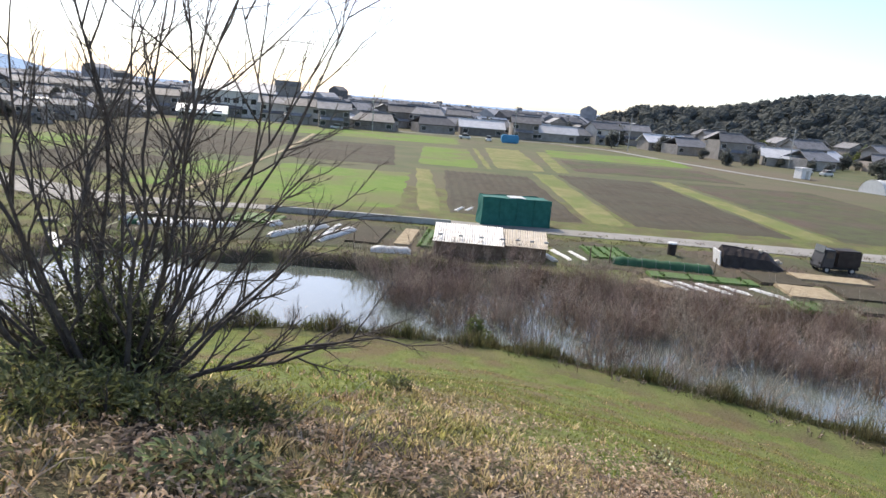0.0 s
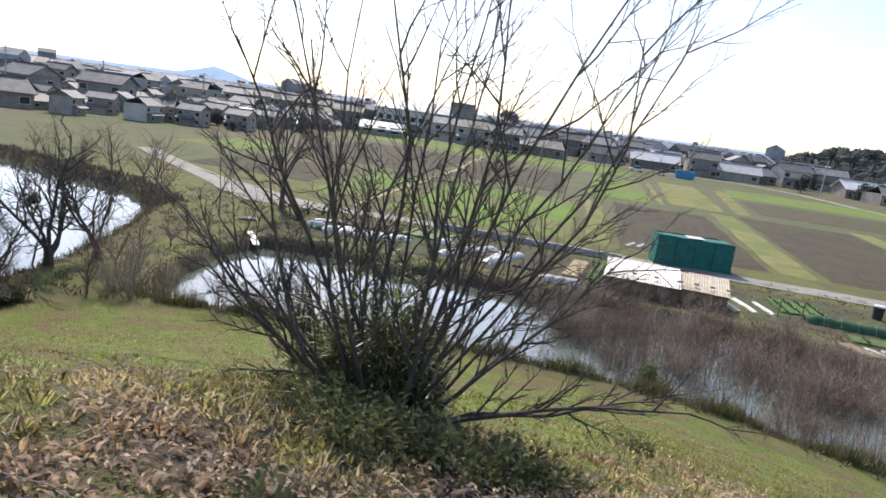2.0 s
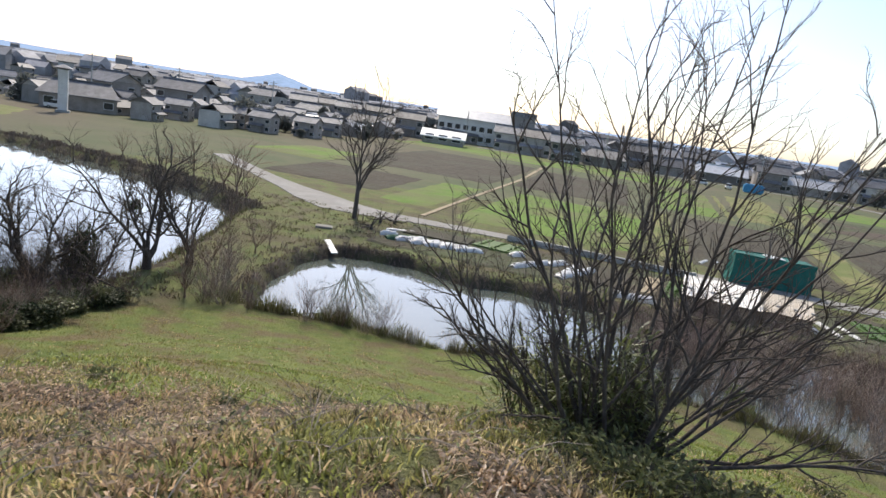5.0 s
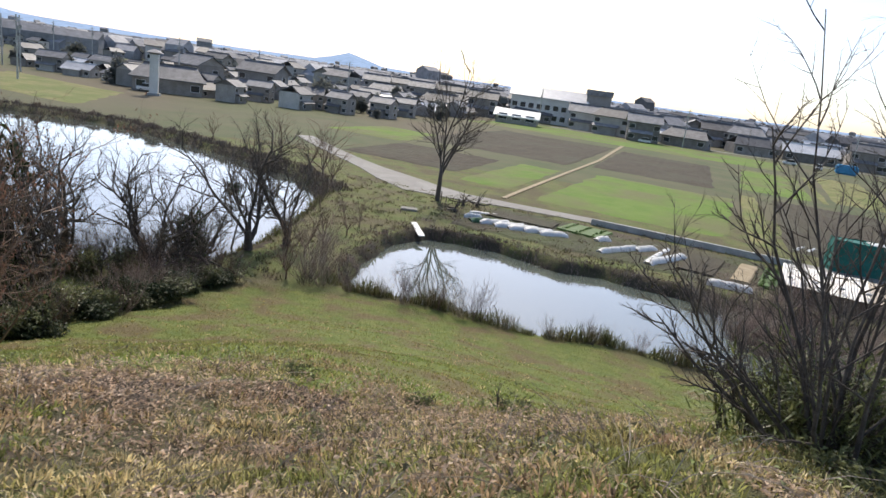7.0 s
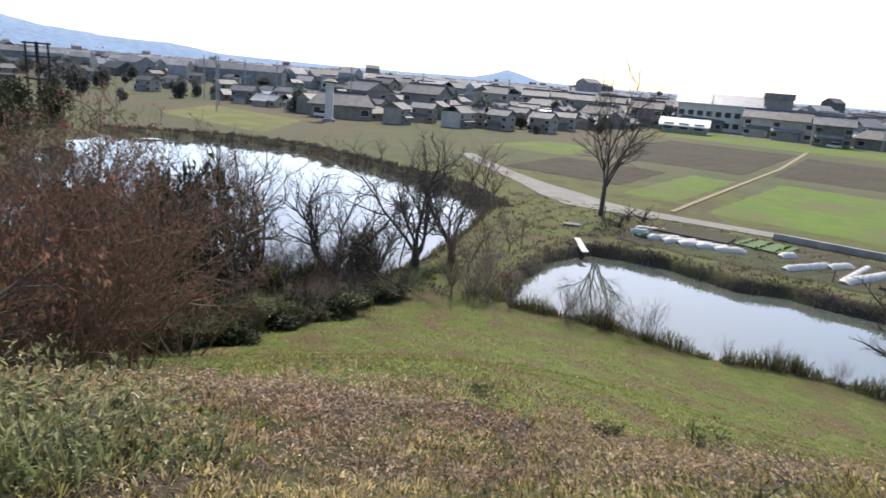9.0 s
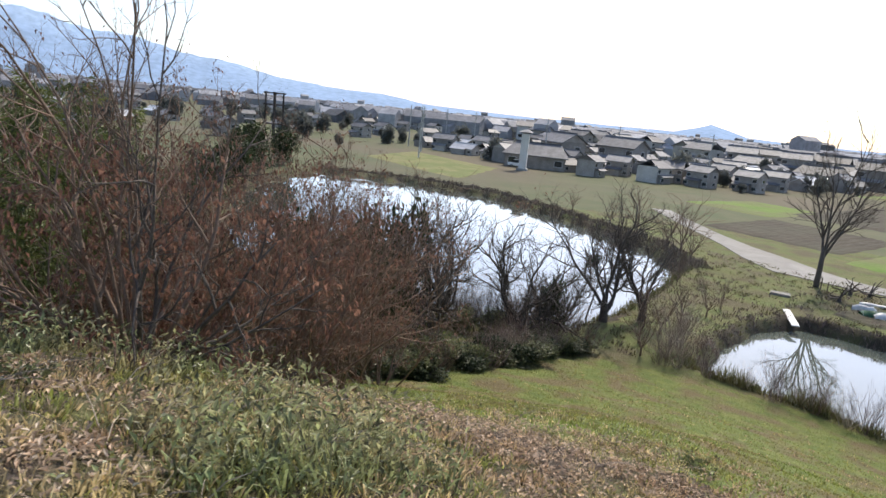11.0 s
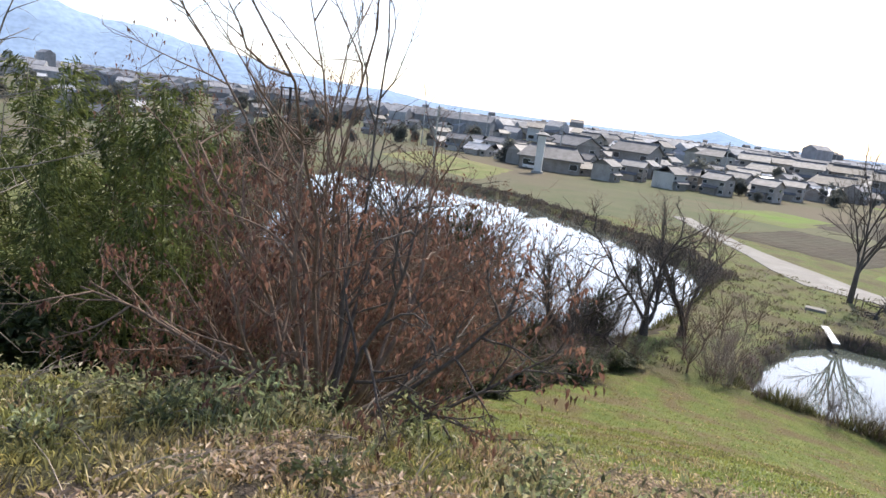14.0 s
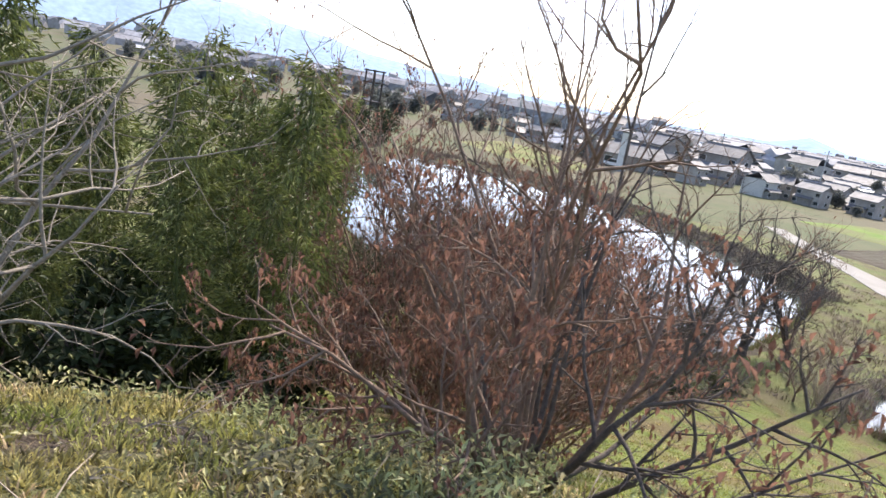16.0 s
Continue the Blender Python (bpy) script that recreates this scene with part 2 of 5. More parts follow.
# ---- the lie of the land ----
RPOND = np.array([(-21.6, 28.2), (-23.6, 34), (-24.2, 39), (-23.4, 41.6), (-21.4, 42.7), (-18.4, 42.9), (-13.8, 41.6), (-11, 42.6), (-6, 42.2), (-1, 43), (6, 42.5), (12, 40.5), (18, 37.5), (28, 36.5), (40, 33),
                  (36, 14), (26, 15), (15, 22.6), (10.6, 25.3), (4.7, 28.2), (0, 29.4), (-5, 29.8), (-8.5, 29.6), (-11.2, 28.2), (-16, 28.2), (-20.6, 27.4)])
LPOND = np.array([(-35, 47), (-43, 53), (-52, 55.5), (-64, 58), (-76, 59.5), (-88, 55), (-98, 45), (-88, 33), (-74, 24), (-60, 18.5), (-50, 16), (-41, 15), (-33, 18.2), (-29, 22.5), (-27.8, 26), (-28.6, 30.5), (-30.6, 36.5), (-33, 42)])
CX, CY = -8.0, -3.0
LEVEL = 0.7


def inside_distance(px, py, poly):
    """Signed distance of points to a polygon: negative inside."""
    d = np.full(px.shape, 1e9)
    inside = np.zeros(px.shape, bool)
    for (x0, y0), (x1, y1) in zip(poly, np.roll(poly, -1, 0)):
        ex, ey = x1 - x0, y1 - y0
        t = np.clip(((px - x0) * ex + (py - y0) * ey) / (ex * ex + ey * ey), 0, 1)
        d = np.minimum(d, np.hypot(px - x0 - t * ex, py - y0 - t * ey))
        cross = ((y0 > py) != (y1 > py)) & (px < ex * (py - y0) / (ey + 1e-12) + x0)
        inside ^= cross
    return np.where(inside, -d, d)


def wobble(x, y):
    """Uneven ground, from waves that run in unlike directions."""
    return (np.sin(0.61 * x + 0.23 * y) + np.sin(-0.37 * x + 0.71 * y + 1.1) + 0.8 * np.sin(0.97 * x - 0.83 * y + 2.3) + 0.5 * np.sin(1.31 * x + 1.57 * y + 0.7) + 0.35 * np.sin(2.2 * x - 1.1 * y) * np.sin(0.9 * x + 1.9 * y)) * 0.5


PROFILE_R = [0, 3.2, 4.6, 6, 8, 10, 14, 20, 26, 30, 32.5, 5000]
RIGHT_Z = [9.7, 9.55, 9.45, 9.4, 9.25, 8.68, 7.25, 4.7, 2.3, 1.0, LEVEL, LEVEL]
FRONT_Z = [9.7, 9.52, 9.2, 8.65, 7.95, 7.5, 5.95, 3.4, 1.5, 0.85, LEVEL, LEVEL]
LEFT_Z = [9.6, 9.4, 9.05, 8.5, 7.3, 6.25, 4.6, 2.5, 1.4, 0.9, LEVEL, LEVEL]


def ease(v):
    v = np.clip(v, 0, 1)
    return v * v * (3 - 2 * v)


def profile(r, heights):
    """A rounded fall of the ground with the distance r."""
    return sum(np.interp(np.abs(r + o), PROFILE_R, heights) for o in (-1.0, -0.5, 0.0, 0.5, 1.0)) / 5


def land(x, y):
    """The height of the ground."""
    x, y = np.asarray(x, float), np.asarray(y, float)
    r = np.hypot(x - CX, y - CY)
    az = np.degrees(np.arctan2(-(x - CX), y - CY))      # 0 ahead, 90 to the left
    w, k = ease((az - 5) / 45), ease(-az / 25)
    front = profile(r, FRONT_Z)
    z = front + w * (profile(r, LEFT_Z) - front) + k * (profile(r, RIGHT_Z) - front)
    z = z + 0.05 * wobble(x, y) * np.clip((36 - r) / 6, 0, 1)
    # worn treads that follow the slope, broken up along their length
    tread = np.sin(2.1 * r + 2.6 * wobble(x * 0.3, y * 0.3)) * np.clip(0.3 + 0.9 * wobble(x * 0.5 + 3, y * 0.5), 0, 1)
    z = z + 0.07 * tread * np.clip((r - 9.5) / 2, 0, 1) * np.clip((27 - r) / 3, 0, 1)
    for poly in (RPOND, LPOND):
        d = inside_distance(x, y, poly) + 0.15 * wobble(x * 1.7, y * 1.7)
        k = np.clip((d + 0.6) / 1.0, 0, 1)
        z = z * k + (1 - k) * np.minimum(z, -0.6)
    return z


BRINK_AZ = [-60, -45, -37, -29, -22, -12, 0, 7, 12, 18, 25, 40, 70]
BRINK_R = [15.5, 15, 13.3, 11.6, 9.4, 9.3, 9.8, 9.3, 8.6, 7.2, 6.3, 6.0, 6.0]


def brink(x, y):
    """How far from the mound's middle the dry litter reaches in the direction of x, y."""
    return np.interp(np.degrees(np.arctan2(-(x - CX), y - CY)), BRINK_AZ, BRINK_R)


def ground_at(x, y):
    return float(land(np.array([x]), np.array([y]))[0])


def axis(lo, fine_lo, fine_hi, hi, step):
    mid = list(np.arange(fine_lo, fine_hi, step))
    up, s = [mid[-1]], step
    while up[-1] < hi:
        s *= 1.12
        up.append(up[-1] + s)
    down, s = [mid[0]], step
    while down[-1] > lo:
        s *= 1.12
        down.append(down[-1] - s)
    return np.array(down[:0:-1] + mid + up[1:])


def build_ground():
    xs, ys = axis(-4400, -46, 24, 4400, 0.3), axis(-4400, -8, 50, 4400, 0.3)
    gx, gy = np.meshgrid(xs, ys)
    gz = land(gx, gy)
    nx, ny = len(xs), len(ys)
    verts = np.stack([gx.ravel(), gy.ravel(), gz.ravel()], 1)
    i = np.arange(nx * ny).reshape(ny, nx)
    faces = np.stack([i[:-1, :-1].ravel(), i[:-1, 1:].ravel(), i[1:, 1:].ravel(), i[1:, :-1].ravel()], 1)
    me = bpy.data.meshes.new("ground")
    me.from_pydata(verts.tolist(), [], faces.tolist())
    for m in (GRASS, PLAIN, BANK, LITTER, ROUGH):
        me.materials.append(m)
    c = verts[faces].mean(1)
    dist = np.minimum(inside_distance(c[:, 0], c[:, 1], RPOND), inside_distance(c[:, 0], c[:, 1], LPOND)) + 0.35 * wobble(c[:, 0] * 1.3, c[:, 1])
    r = np.hypot(c[:, 0] - CX, c[:, 1] - CY)
    idx = np.where(r < 31, 0, np.where(r < 85, 4, 1))
    idx = np.where(dist < 0.6, 2, idx)
    idx = np.where(r + 0.5 * wobble(c[:, 0] * 0.9, c[:, 1] * 0.9) + 0.4 * wobble(c[:, 1] * 3.1, c[:, 0] * 3.3) < brink(c[:, 0], c[:, 1]) - 0.2, 3, idx)
    me.polygons.foreach_set("material_index", idx.astype(np.int32))
    me.shade_smooth()
    ob = new("ground", me)
    return tagged(ob, "grassy mound sloping down to two ponds and a flat plain", "ground", kind="structure")


build_ground()
for poly, lab in ((RPOND, "still farm pond mirroring the bright sky"), (LPOND, "wide still pond with trees along its bank")):
    c = poly.mean(0)
    grown = c + (poly - c) * 1.03
    ob = raw("water", [(x, y, 0.0) for x, y in grown], [tuple(range(len(grown)))], WATER)
    tagged(ob, lab, "pond", kind="structure")


# ---- road, paths and fields ----
def ribbon(name, line, widths, z, thick, material, label, category):
    """A slab that follows a line, with its own thickness."""
    line = [Vector(p) for p in line]
    verts, faces = [], []
    for i, p in enumerate(line):
        d = (line[min(i + 1, len(line) - 1)] - line[max(i - 1, 0)]).normalized()
        s = Vector((-d.y, d.x)) * widths[i] / 2
        for q, zz in ((p + s, z), (p - s, z), (p + s, z - thick), (p - s, z - thick)):
            verts.append((q.x, q.y, zz))
    for i in range(len(line) - 1):
        a, b = 4 * i, 4 * i + 4
        faces += [(a, a + 1, b + 1, b), (a + 2, b + 2, b + 3, a + 3), (a, b, b + 2, a + 2), (a + 1, a + 3, b + 3, b + 1)]
    faces += [(0, 2, 3, 1), (len(verts) - 4, len(verts) - 3, len(verts) - 1, len(verts) - 2)]
    return tagged(raw(name, verts, faces, material), label, category, kind="structure")


ribbon("road", [(-60, 78), (-52, 71.5), (-45.5, 66.6), (-40, 62.8), (-35, 59.5), (-31, 57), (-27, 56.8), (-22, 57.6), (-14, 58.4), (-5, 58.2), (4, 57.4), (16, 57.4), (28, 57), (42, 56.4), (70, 56)],
       [2.5, 2.5, 2.6, 3.2, 5.0, 5.5, 3.6, 2.5, 2.2, 2.3, 2.4, 3.0, 3.6, 4.0, 4.2], LEVEL + 0.05, 0.3, ROAD, "pale concrete farm lane between fields and ponds", "road")


def field(x0, x1, y0, y1, material, label, furrow=0.0, lean=0.0, step=1.1, along="y"):
    """A worked field: a bed with rows of ridges, edges sloping into the ground. lean: how far its far edge shifts in x."""
    verts, faces = [], []
    n = max(2, int((x1 - x0) / (step / 2))) if furrow else 8
    m = 14
    for j in range(m + 1):
        v = j / m
        for i in range(n + 1):
            u = i / n
            x = x0 + (x1 - x0) * u + lean * v + 0.15 * math.sin(j * 1.7 + i * 0.3)
            y = y0 + (y1 - y0) * v + 0.25 * math.sin(i * 0.9) + 0.12 * lean * u
            edge = i in (0, n) or j in (0, m)
            z = LEVEL - 0.1 if edge else LEVEL + 0.07 + (furrow if i % 2 else 0) + 0.02 * math.sin(i * 3.1 + j * 2.3)
            verts.append((x, y, z))
    for j in range(m):
        for i in range(n):
            a = j * (n + 1) + i
            faces.append((a, a + 1, a + n + 2, a + n + 1))
    return tagged(raw("field", verts, faces, material, smooth=not furrow), label, "field", kind="structure")


field(0.3, 13.7, 61.8, 105, SOIL, "dark ploughed field with faint ridges", 0.06)
field(18.1, 34.4, 61.8, 112.5, SOIL, "brown ploughed field with faint ridges", 0.06, 1.0)
field(38.6, 62, 61.8, 117, SOIL2, "weedy dark field", 0.05, 2.0)
field(-23.6, -2.8, 61.6, 97, CROP, "bright green crop field", 0.0)
field(-32.2, -25.4, 65.5, 93, CROP, "green crop strip beside the lane", 0.0, -0.8)
field(-50, -33.6, 71, 92, SOIL, "bare brown field by the bend of the lane", 0.06, -1.5)
field(-68, -51.5, 92, 114, CROP, "small green field", 0.0)
field(-55, -27.5, 99, 158, SOIL, "large bare brown field", 0.06, -3.0, 1.6)
field(-25.5, -6.5, 103, 152, SOIL, "bare brown field behind the crop", 0.06, -3.0, 1.6)
field(-4.5, 7.5, 109, 160, CROP, "green meadow field", 0.0)
field(8.8, 19, 112, 172, STUBBLE, "ochre stubble field", 0.0, 2.0)
field(24, 56, 119, 148, SOIL2, "dark strip of weedy soil", 0.05, 2.0, 1.6)
field(22, 62, 152, 182, CROP, "green field below the houses", 0.0, 4.0)
field(-80, 12, 168, 206, CROP, "green field in front of the village", 0.0)
field(-125, -85, 66, 92, STUBBLE, "yellowish dry field beyond the pond", 0.0, -20)
field(-23.5, -1.5, 44.6, 55.6, SOIL2, "weedy vegetable plots between lane and pond", 0.03, 0.5, 0.9)
field(7.5, 40, 44.2, 54.2, SOIL2, "weedy vegetable plots between lane and thicket", 0.03, 0.5, 0.9)
field(12.5, 40, 38.6, 43.6, SOIL2, "weedy vegetable plots beside the thicket", 0.03, 0.0, 0.9)
for x0, x1, y0, y1, lean in ((-2.5, 0.1, 61.5, 105, -1.5), (13.9, 17.9, 61.5, 112, 1.0), (34.6, 38.4, 61.5, 116, 1.0), (19.5, 22.5, 112, 172, 5), (7.6, 8.7, 109, 165, 0.5)):
    field(x0, x1, y0, y1, STUBBLE, "dry grass strip between fields", 0.0, lean)
ribbon("footpath", [(-24.2, 60.5), (-24.6, 68), (-25.6, 92), (-26.6, 118), (-31, 168)], [0.45, 0.5, 0.5, 0.6, 0.8], LEVEL + 0.09, 0.2, STRAW, "narrow bare footpath between fields", "path")


# ---- plants ----
class Tubes:
    """Collects tapered tubes and leaves for one mesh."""

    def __init__(self, seed):
        self.rng = random.Random(seed)
        self.v, self.f, self.tips = [], [], []

    def tube(self, pts, radii, sides):
        base = len(self.v)
        for i, p in enumerate(pts):
            d = (pts[min(i + 1, len(pts) - 1)] - pts[max(i - 1, 0)]).normalized()
            s = d.cross(Vector((0.31, 0.17, 0.93))).normalized()
            t = d.cross(s)
            for k in range(sides):
                a = 2 * math.pi * k / sides
                self.v.append(p + (s * math.cos(a) + t * math.sin(a)) * radii[i])
        for i in range(len(pts) - 1):
            for k in range(sides):
                a, b = base + i * sides + k, base + i * sides + (k + 1) % sides
                self.f.append((a, b, b + sides, a + sides))
        self.f.append(tuple(base + (len(pts) - 1) * sides + k for k in range(sides)))

    def grow(self, start, way, length, radius, level, levels, up=0.25, bend=0.22, kids=5, spread=45, shrink=0.55, sides=(7, 5, 4, 3), first=0.25):
        """A branch that wanders, with its side branches."""
        rng = self.rng
        n = max(3, int(6 - level))
        pts, radii, p, d = [start.copy()], [radius], start.copy(), way.normalized()
        for i in range(n):
            d = (d + Vector((rng.gauss(0, bend), rng.gauss(0, bend), rng.gauss(0, bend) + up)) * 0.5).normalized()
            p = p + d * length / n
            pts.append(p)
            radii.append(radius * (1 - 0.78 * (i + 1) / n))
        self.tube(pts, radii, sides[min(level, len(sides) - 1)])
        self.tips += [(q, level) for q in pts[2:]]
        if level >= levels:
            return
        for k in range(kids):
            u = first + (1 - first) * (k + rng.random()) / kids
            i = min(int(u * n), n - 1)
            q = pts[i].lerp(pts[i + 1], u * n - i)
            along = (pts[i + 1] - pts[i]).normalized()
            side = along.cross(Vector((rng.gauss(0, 1), rng.gauss(0, 1), rng.gauss(0, 1)))).normalized()
            a = radians(rng.uniform(0.6, 1.3) * spread)
            w = along * math.cos(a) + side * math.sin(a)
            self.grow(q, w, length * shrink * rng.uniform(0.65, 1.2) * (1.15 - 0.45 * u), radius * (0.62 - 0.3 * u), level + 1, levels, up, bend, max(3, kids - 1), spread, shrink, sides, 0.2)

    def leaf(self, p, d, length, width, fold=0.25):
        d = d.normalized()
        s = d.cross(Vector((0, 0, 1)))
        s = (s if s.length > 0.05 else Vector((1, 0, 0))).normalized()
        up = s.cross(d)
        i = len(self.v)
        self.v += [p, p + d * length * 0.45 + s * width / 2 + up * width * fold, p + d * length - up * length * 0.15, p + d * length * 0.45 - s * width / 2 + up * width * fold]
        self.f += [(i, i + 1, i + 2), (i, i + 2, i + 3)]

    def blade(self, p, d, length, width, droop=0.4):
        """A grass blade: three faces, bending over."""
        d = d.normalized()
        a = self.rng.uniform(0, 6.283)
        s = Vector((math.cos(a), math.sin(a), 0)) * width / 2
        mid = p + d * length * 0.55
        flat = Vector((d.x, d.y, 0)) + Vector((self.rng.gauss(0, 0.2), self.rng.gauss(0, 0.2), 0))
        end = mid + (d * (1 - droop) + flat * droop - Vector((0, 0, droop * 0.5))) * length * 0.5
        i = len(self.v)
        self.v += [p - s, p + s, mid + s * 0.8, mid - s * 0.8, end]
        self.f += [(i, i + 1, i + 2, i + 3), (i + 3, i + 2, i + 4)]

    def mesh(self, name, material, smooth=True):
        return mesh_from(name, self.v, self.f, material, smooth)


def rand_dir(rng, up=0.0):
    return Vector((rng.gauss(0, 1), rng.gauss(0, 1), rng.gauss(0, 1) + up)).normalized()


def child(name, me, parent, label=""):
    ob = new(name, me)
    ob.parent = parent
    return tagged(ob, label, kind="stuff" if name in ("leafage", "foliage", "woody_base", "shoot_tuft", "culm") else "")


# The many-stemmed bare tree on the slope
TREE = (-3.75, 6.6)


def many_stemmed_tree(x, y):
    z = ground_at(x, y) - 0.1
    root = empty("tree", pose(x, y, z), "bare many-stemmed tree with dark upright stems on the slope", "tree")
    rng = random.Random(5)
    stems = [(-75, 62, 2.0), (-85, 48, 2.4), (-100, 38, 2.6), (-60, 30, 2.3), (-30, 14, 3.1), (-90, 10, 3.3), (-80, 20, 2.8), (90, 15, 3.4), (95, 24, 3.2), (-100, 4, 3.5), (10, 20, 3.3), (40, 30, 2.6), (60, 12, 3.5), (75, 24, 3.2), (84, 36, 2.7), (92, 48, 2.6), (100, 60, 2.5), (85, 72, 2.3), (140, 40, 2.6), (180, 28, 2.7), (220, 34, 2.7), (250, 30, 2.8), (-110, 22, 3.0), (110, 18, 3.5), (70, 5, 3.7), (100, 30, 3.3), (-45, 45, 2.0), (70, 56, 2.3)]
    for az, tilt, length in stems:
        t = Tubes(rng.randint(0, 9999))
        az, tilt = radians(az + rng.uniform(-8, 8)), radians(tilt + rng.uniform(-3, 3))
        way = Vector((math.sin(az) * math.sin(tilt), math.cos(az) * math.sin(tilt), math.cos(tilt)))
        start = Vector((way.x * 0.45, way.y * 0.45, 0.0))
        t.grow(start, way, length * (1.0 if tilt < 0.5 else 0.76), 0.021 * rng.uniform(0.7, 1.2), 0, 3, up=0.09, bend=0.24, kids=8, spread=36, shrink=0.36, first=0.2)
        child("stem", t.mesh("stem", BARK), root)
    return root


def leafy_clump(name, x, y, radius, height, count, size, material, label, category, seed, stems=None, flat=0.0, blade_shape=False):
    z = ground_at(x, y)
    root = empty(name, pose(x, y, z), label, category)
    t = Tubes(seed)
    rng = t.rng
    for _ in range(count):
        a, u = rng.uniform(0, 6.283), math.sqrt(rng.random())
        lump = 0.8 + 0.25 * math.sin(3 * a + seed) + 0.15 * math.sin(7 * a)
        h = rng.random() ** 0.8 * height * (1 - 0.65 * u * u) * lump
        q = Vector((math.cos(a) * u * radius * lump, math.sin(a) * u * radius * lump, h + ground_at(x + math.cos(a) * u * radius * lump, y + math.sin(a) * u * radius * lump) - z))
        d = Vector((math.cos(a) * 0.7, math.sin(a) * 0.7, rng.uniform(-0.3, 1.1))) + rand_dir(rng) * 0.6
        if blade_shape:
            t.blade(q, d, size[0] * rng.uniform(0.6, 1.3), size[1], 0.5)
        else:
            t.leaf(q, d, size[0] * rng.uniform(0.6, 1.3), size[1] * rng.uniform(0.7, 1.2))
    child("foliage", t.mesh("foliage", material, False), root)
    s = Tubes(seed + 1)
    for _ in range(stems or 14):
        a, u = s.rng.uniform(0, 6.283), s.rng.random() * radius * 0.7
        q = Vector((math.cos(a) * u, math.sin(a) * u, -0.1))
        s.grow(q, Vector((math.cos(a) * 0.4, math.sin(a) * 0.4, 1)), height * s.rng.uniform(0.6, 0.95), 0.012, 0, 1, kids=3, sides=(4, 3, 3))
    child("woody_base", s.mesh("woody_base", BARK), root)
    return root


many_stemmed_tree(*TREE)
leafy_clump("bamboo_grass", TREE[0] - 0.05, TREE[1] + 0.3, 0.6, 1.05, 2200, (0.17, 0.022), LEAF_DARK, "dense clump of dark bamboo grass round the tree's foot", "bush", 11, 40, blade_shape=True)
leafy_clump("bamboo_grass", TREE[0] - 0.35, TREE[1] + 0.6, 0.75, 1.25, 1500, (0.18, 0.02), LEAF_BAMBOO, "taller bamboo grass with yellowish green leaves", "bush", 17, 40, blade_shape=True)
leafy_clump("low_shrub", TREE[0] + 0.4, TREE[1] - 0.75, 0.5, 0.24, 700, (0.06, 0.03), LEAF_DARK, "low shrub with glossy dark green leaves", "bush", 12)
for k, (dx, dy, w) in enumerate(((0.25, -1.15, 0.42), (0.8, -1.0, 0.4), (1.15, -0.7, 0.36))):
    leafy_clump("low_shrub", TREE[0] + dx, TREE[1] + dy, w, 0.3, 650, (0.06, 0.028), LEAF_DARK, "low shrub with glossy dark green leaves", "bush", 30 + k)
leafy_clump("weed", -2.4, 4.9, 0.4, 0.22, 420, (0.07, 0.03), LEAF_GREEN, "patch of fresh green weeds in the litter", "weed", 41, 6)
leafy_clump("low_shrub", TREE[0] - 0.25, TREE[1] - 0.65, 0.4, 0.22, 400, (0.06, 0.03), LEAF_DARK, "low shrub with glossy dark green leaves", "bush", 19)


# The red-leaved tree at the edge of the mound
RED = (-11.95, 1.9)


def red_tree(x, y):
    z = ground_at(x, y) - 0.1
    root = empty("tree", pose(x, y, z), "small tree with withered red-brown leaves and bare tips", "tree")
    rng = random.Random(8)
    leaves = Tubes(3)
    for az, tilt, length in ((-60, 22, 2.7), (20, 30, 2.4), (60, 48, 2.2), (95, 35, 2.4), (140, 50, 2.1), (190, 40, 2.2), (235, 62, 2.2), (270, 45, 2.4), (300, 55, 2.2), (-20, 16, 3.1), (100, 70, 2.0), (330, 40, 2.3), (40, 10, 3.2), (0, 62, 2.0), (170, 20, 2.6), (60, 66, 2.1), (220, 25, 2.6), (285, 70, 2.2), (10, 6, 3.7), (80, 9, 3.5), (150, 7, 3.6), (210, 10, 3.4), (290, 8, 3.6)):
        t = Tubes(rng.randint(0, 9999))
        az, tilt = radians(az), radians(tilt)
        way = Vector((math.sin(az) * math.sin(tilt), math.cos(az) * math.sin(tilt), math.cos(tilt)))
        t.grow(Vector((way.x * 0.25, way.y * 0.25, 0)), way, length * (1.0 if length < 3.15 else 1.12), (0.03 if length < 3.15 else 0.021) * rng.uniform(0.7, 1.15), 0, 3, up=0.10, bend=0.28 if length < 3.15 else 0.36, kids=7, spread=48 if length < 3.15 else 36, shrink=0.40 if length < 3.15 else 0.34)
        child("stem", t.mesh("stem", BARK_RED if rng.random() < 0.7 else BARK), root)
        for p, lv in t.tips:
            if lv >= 2 and 0.4 < p.z < 2.2 and rng.random() < 0.16:
                for _ in range(rng.randint(1, 3)):
                    d = Vector((rng.gauss(0, 0.5), rng.gauss(0, 0.5), -0.8))
                    leaves.leaf(p + rand_dir(rng) * 0.06, d, rng.uniform(0.045, 0.09), rng.uniform(0.018, 0.034), 0.5)
    child("leafage", leaves.mesh("leafage", LEAF_RED, False), root, "withered red-brown leaves")
    return root


red_tree(*RED)


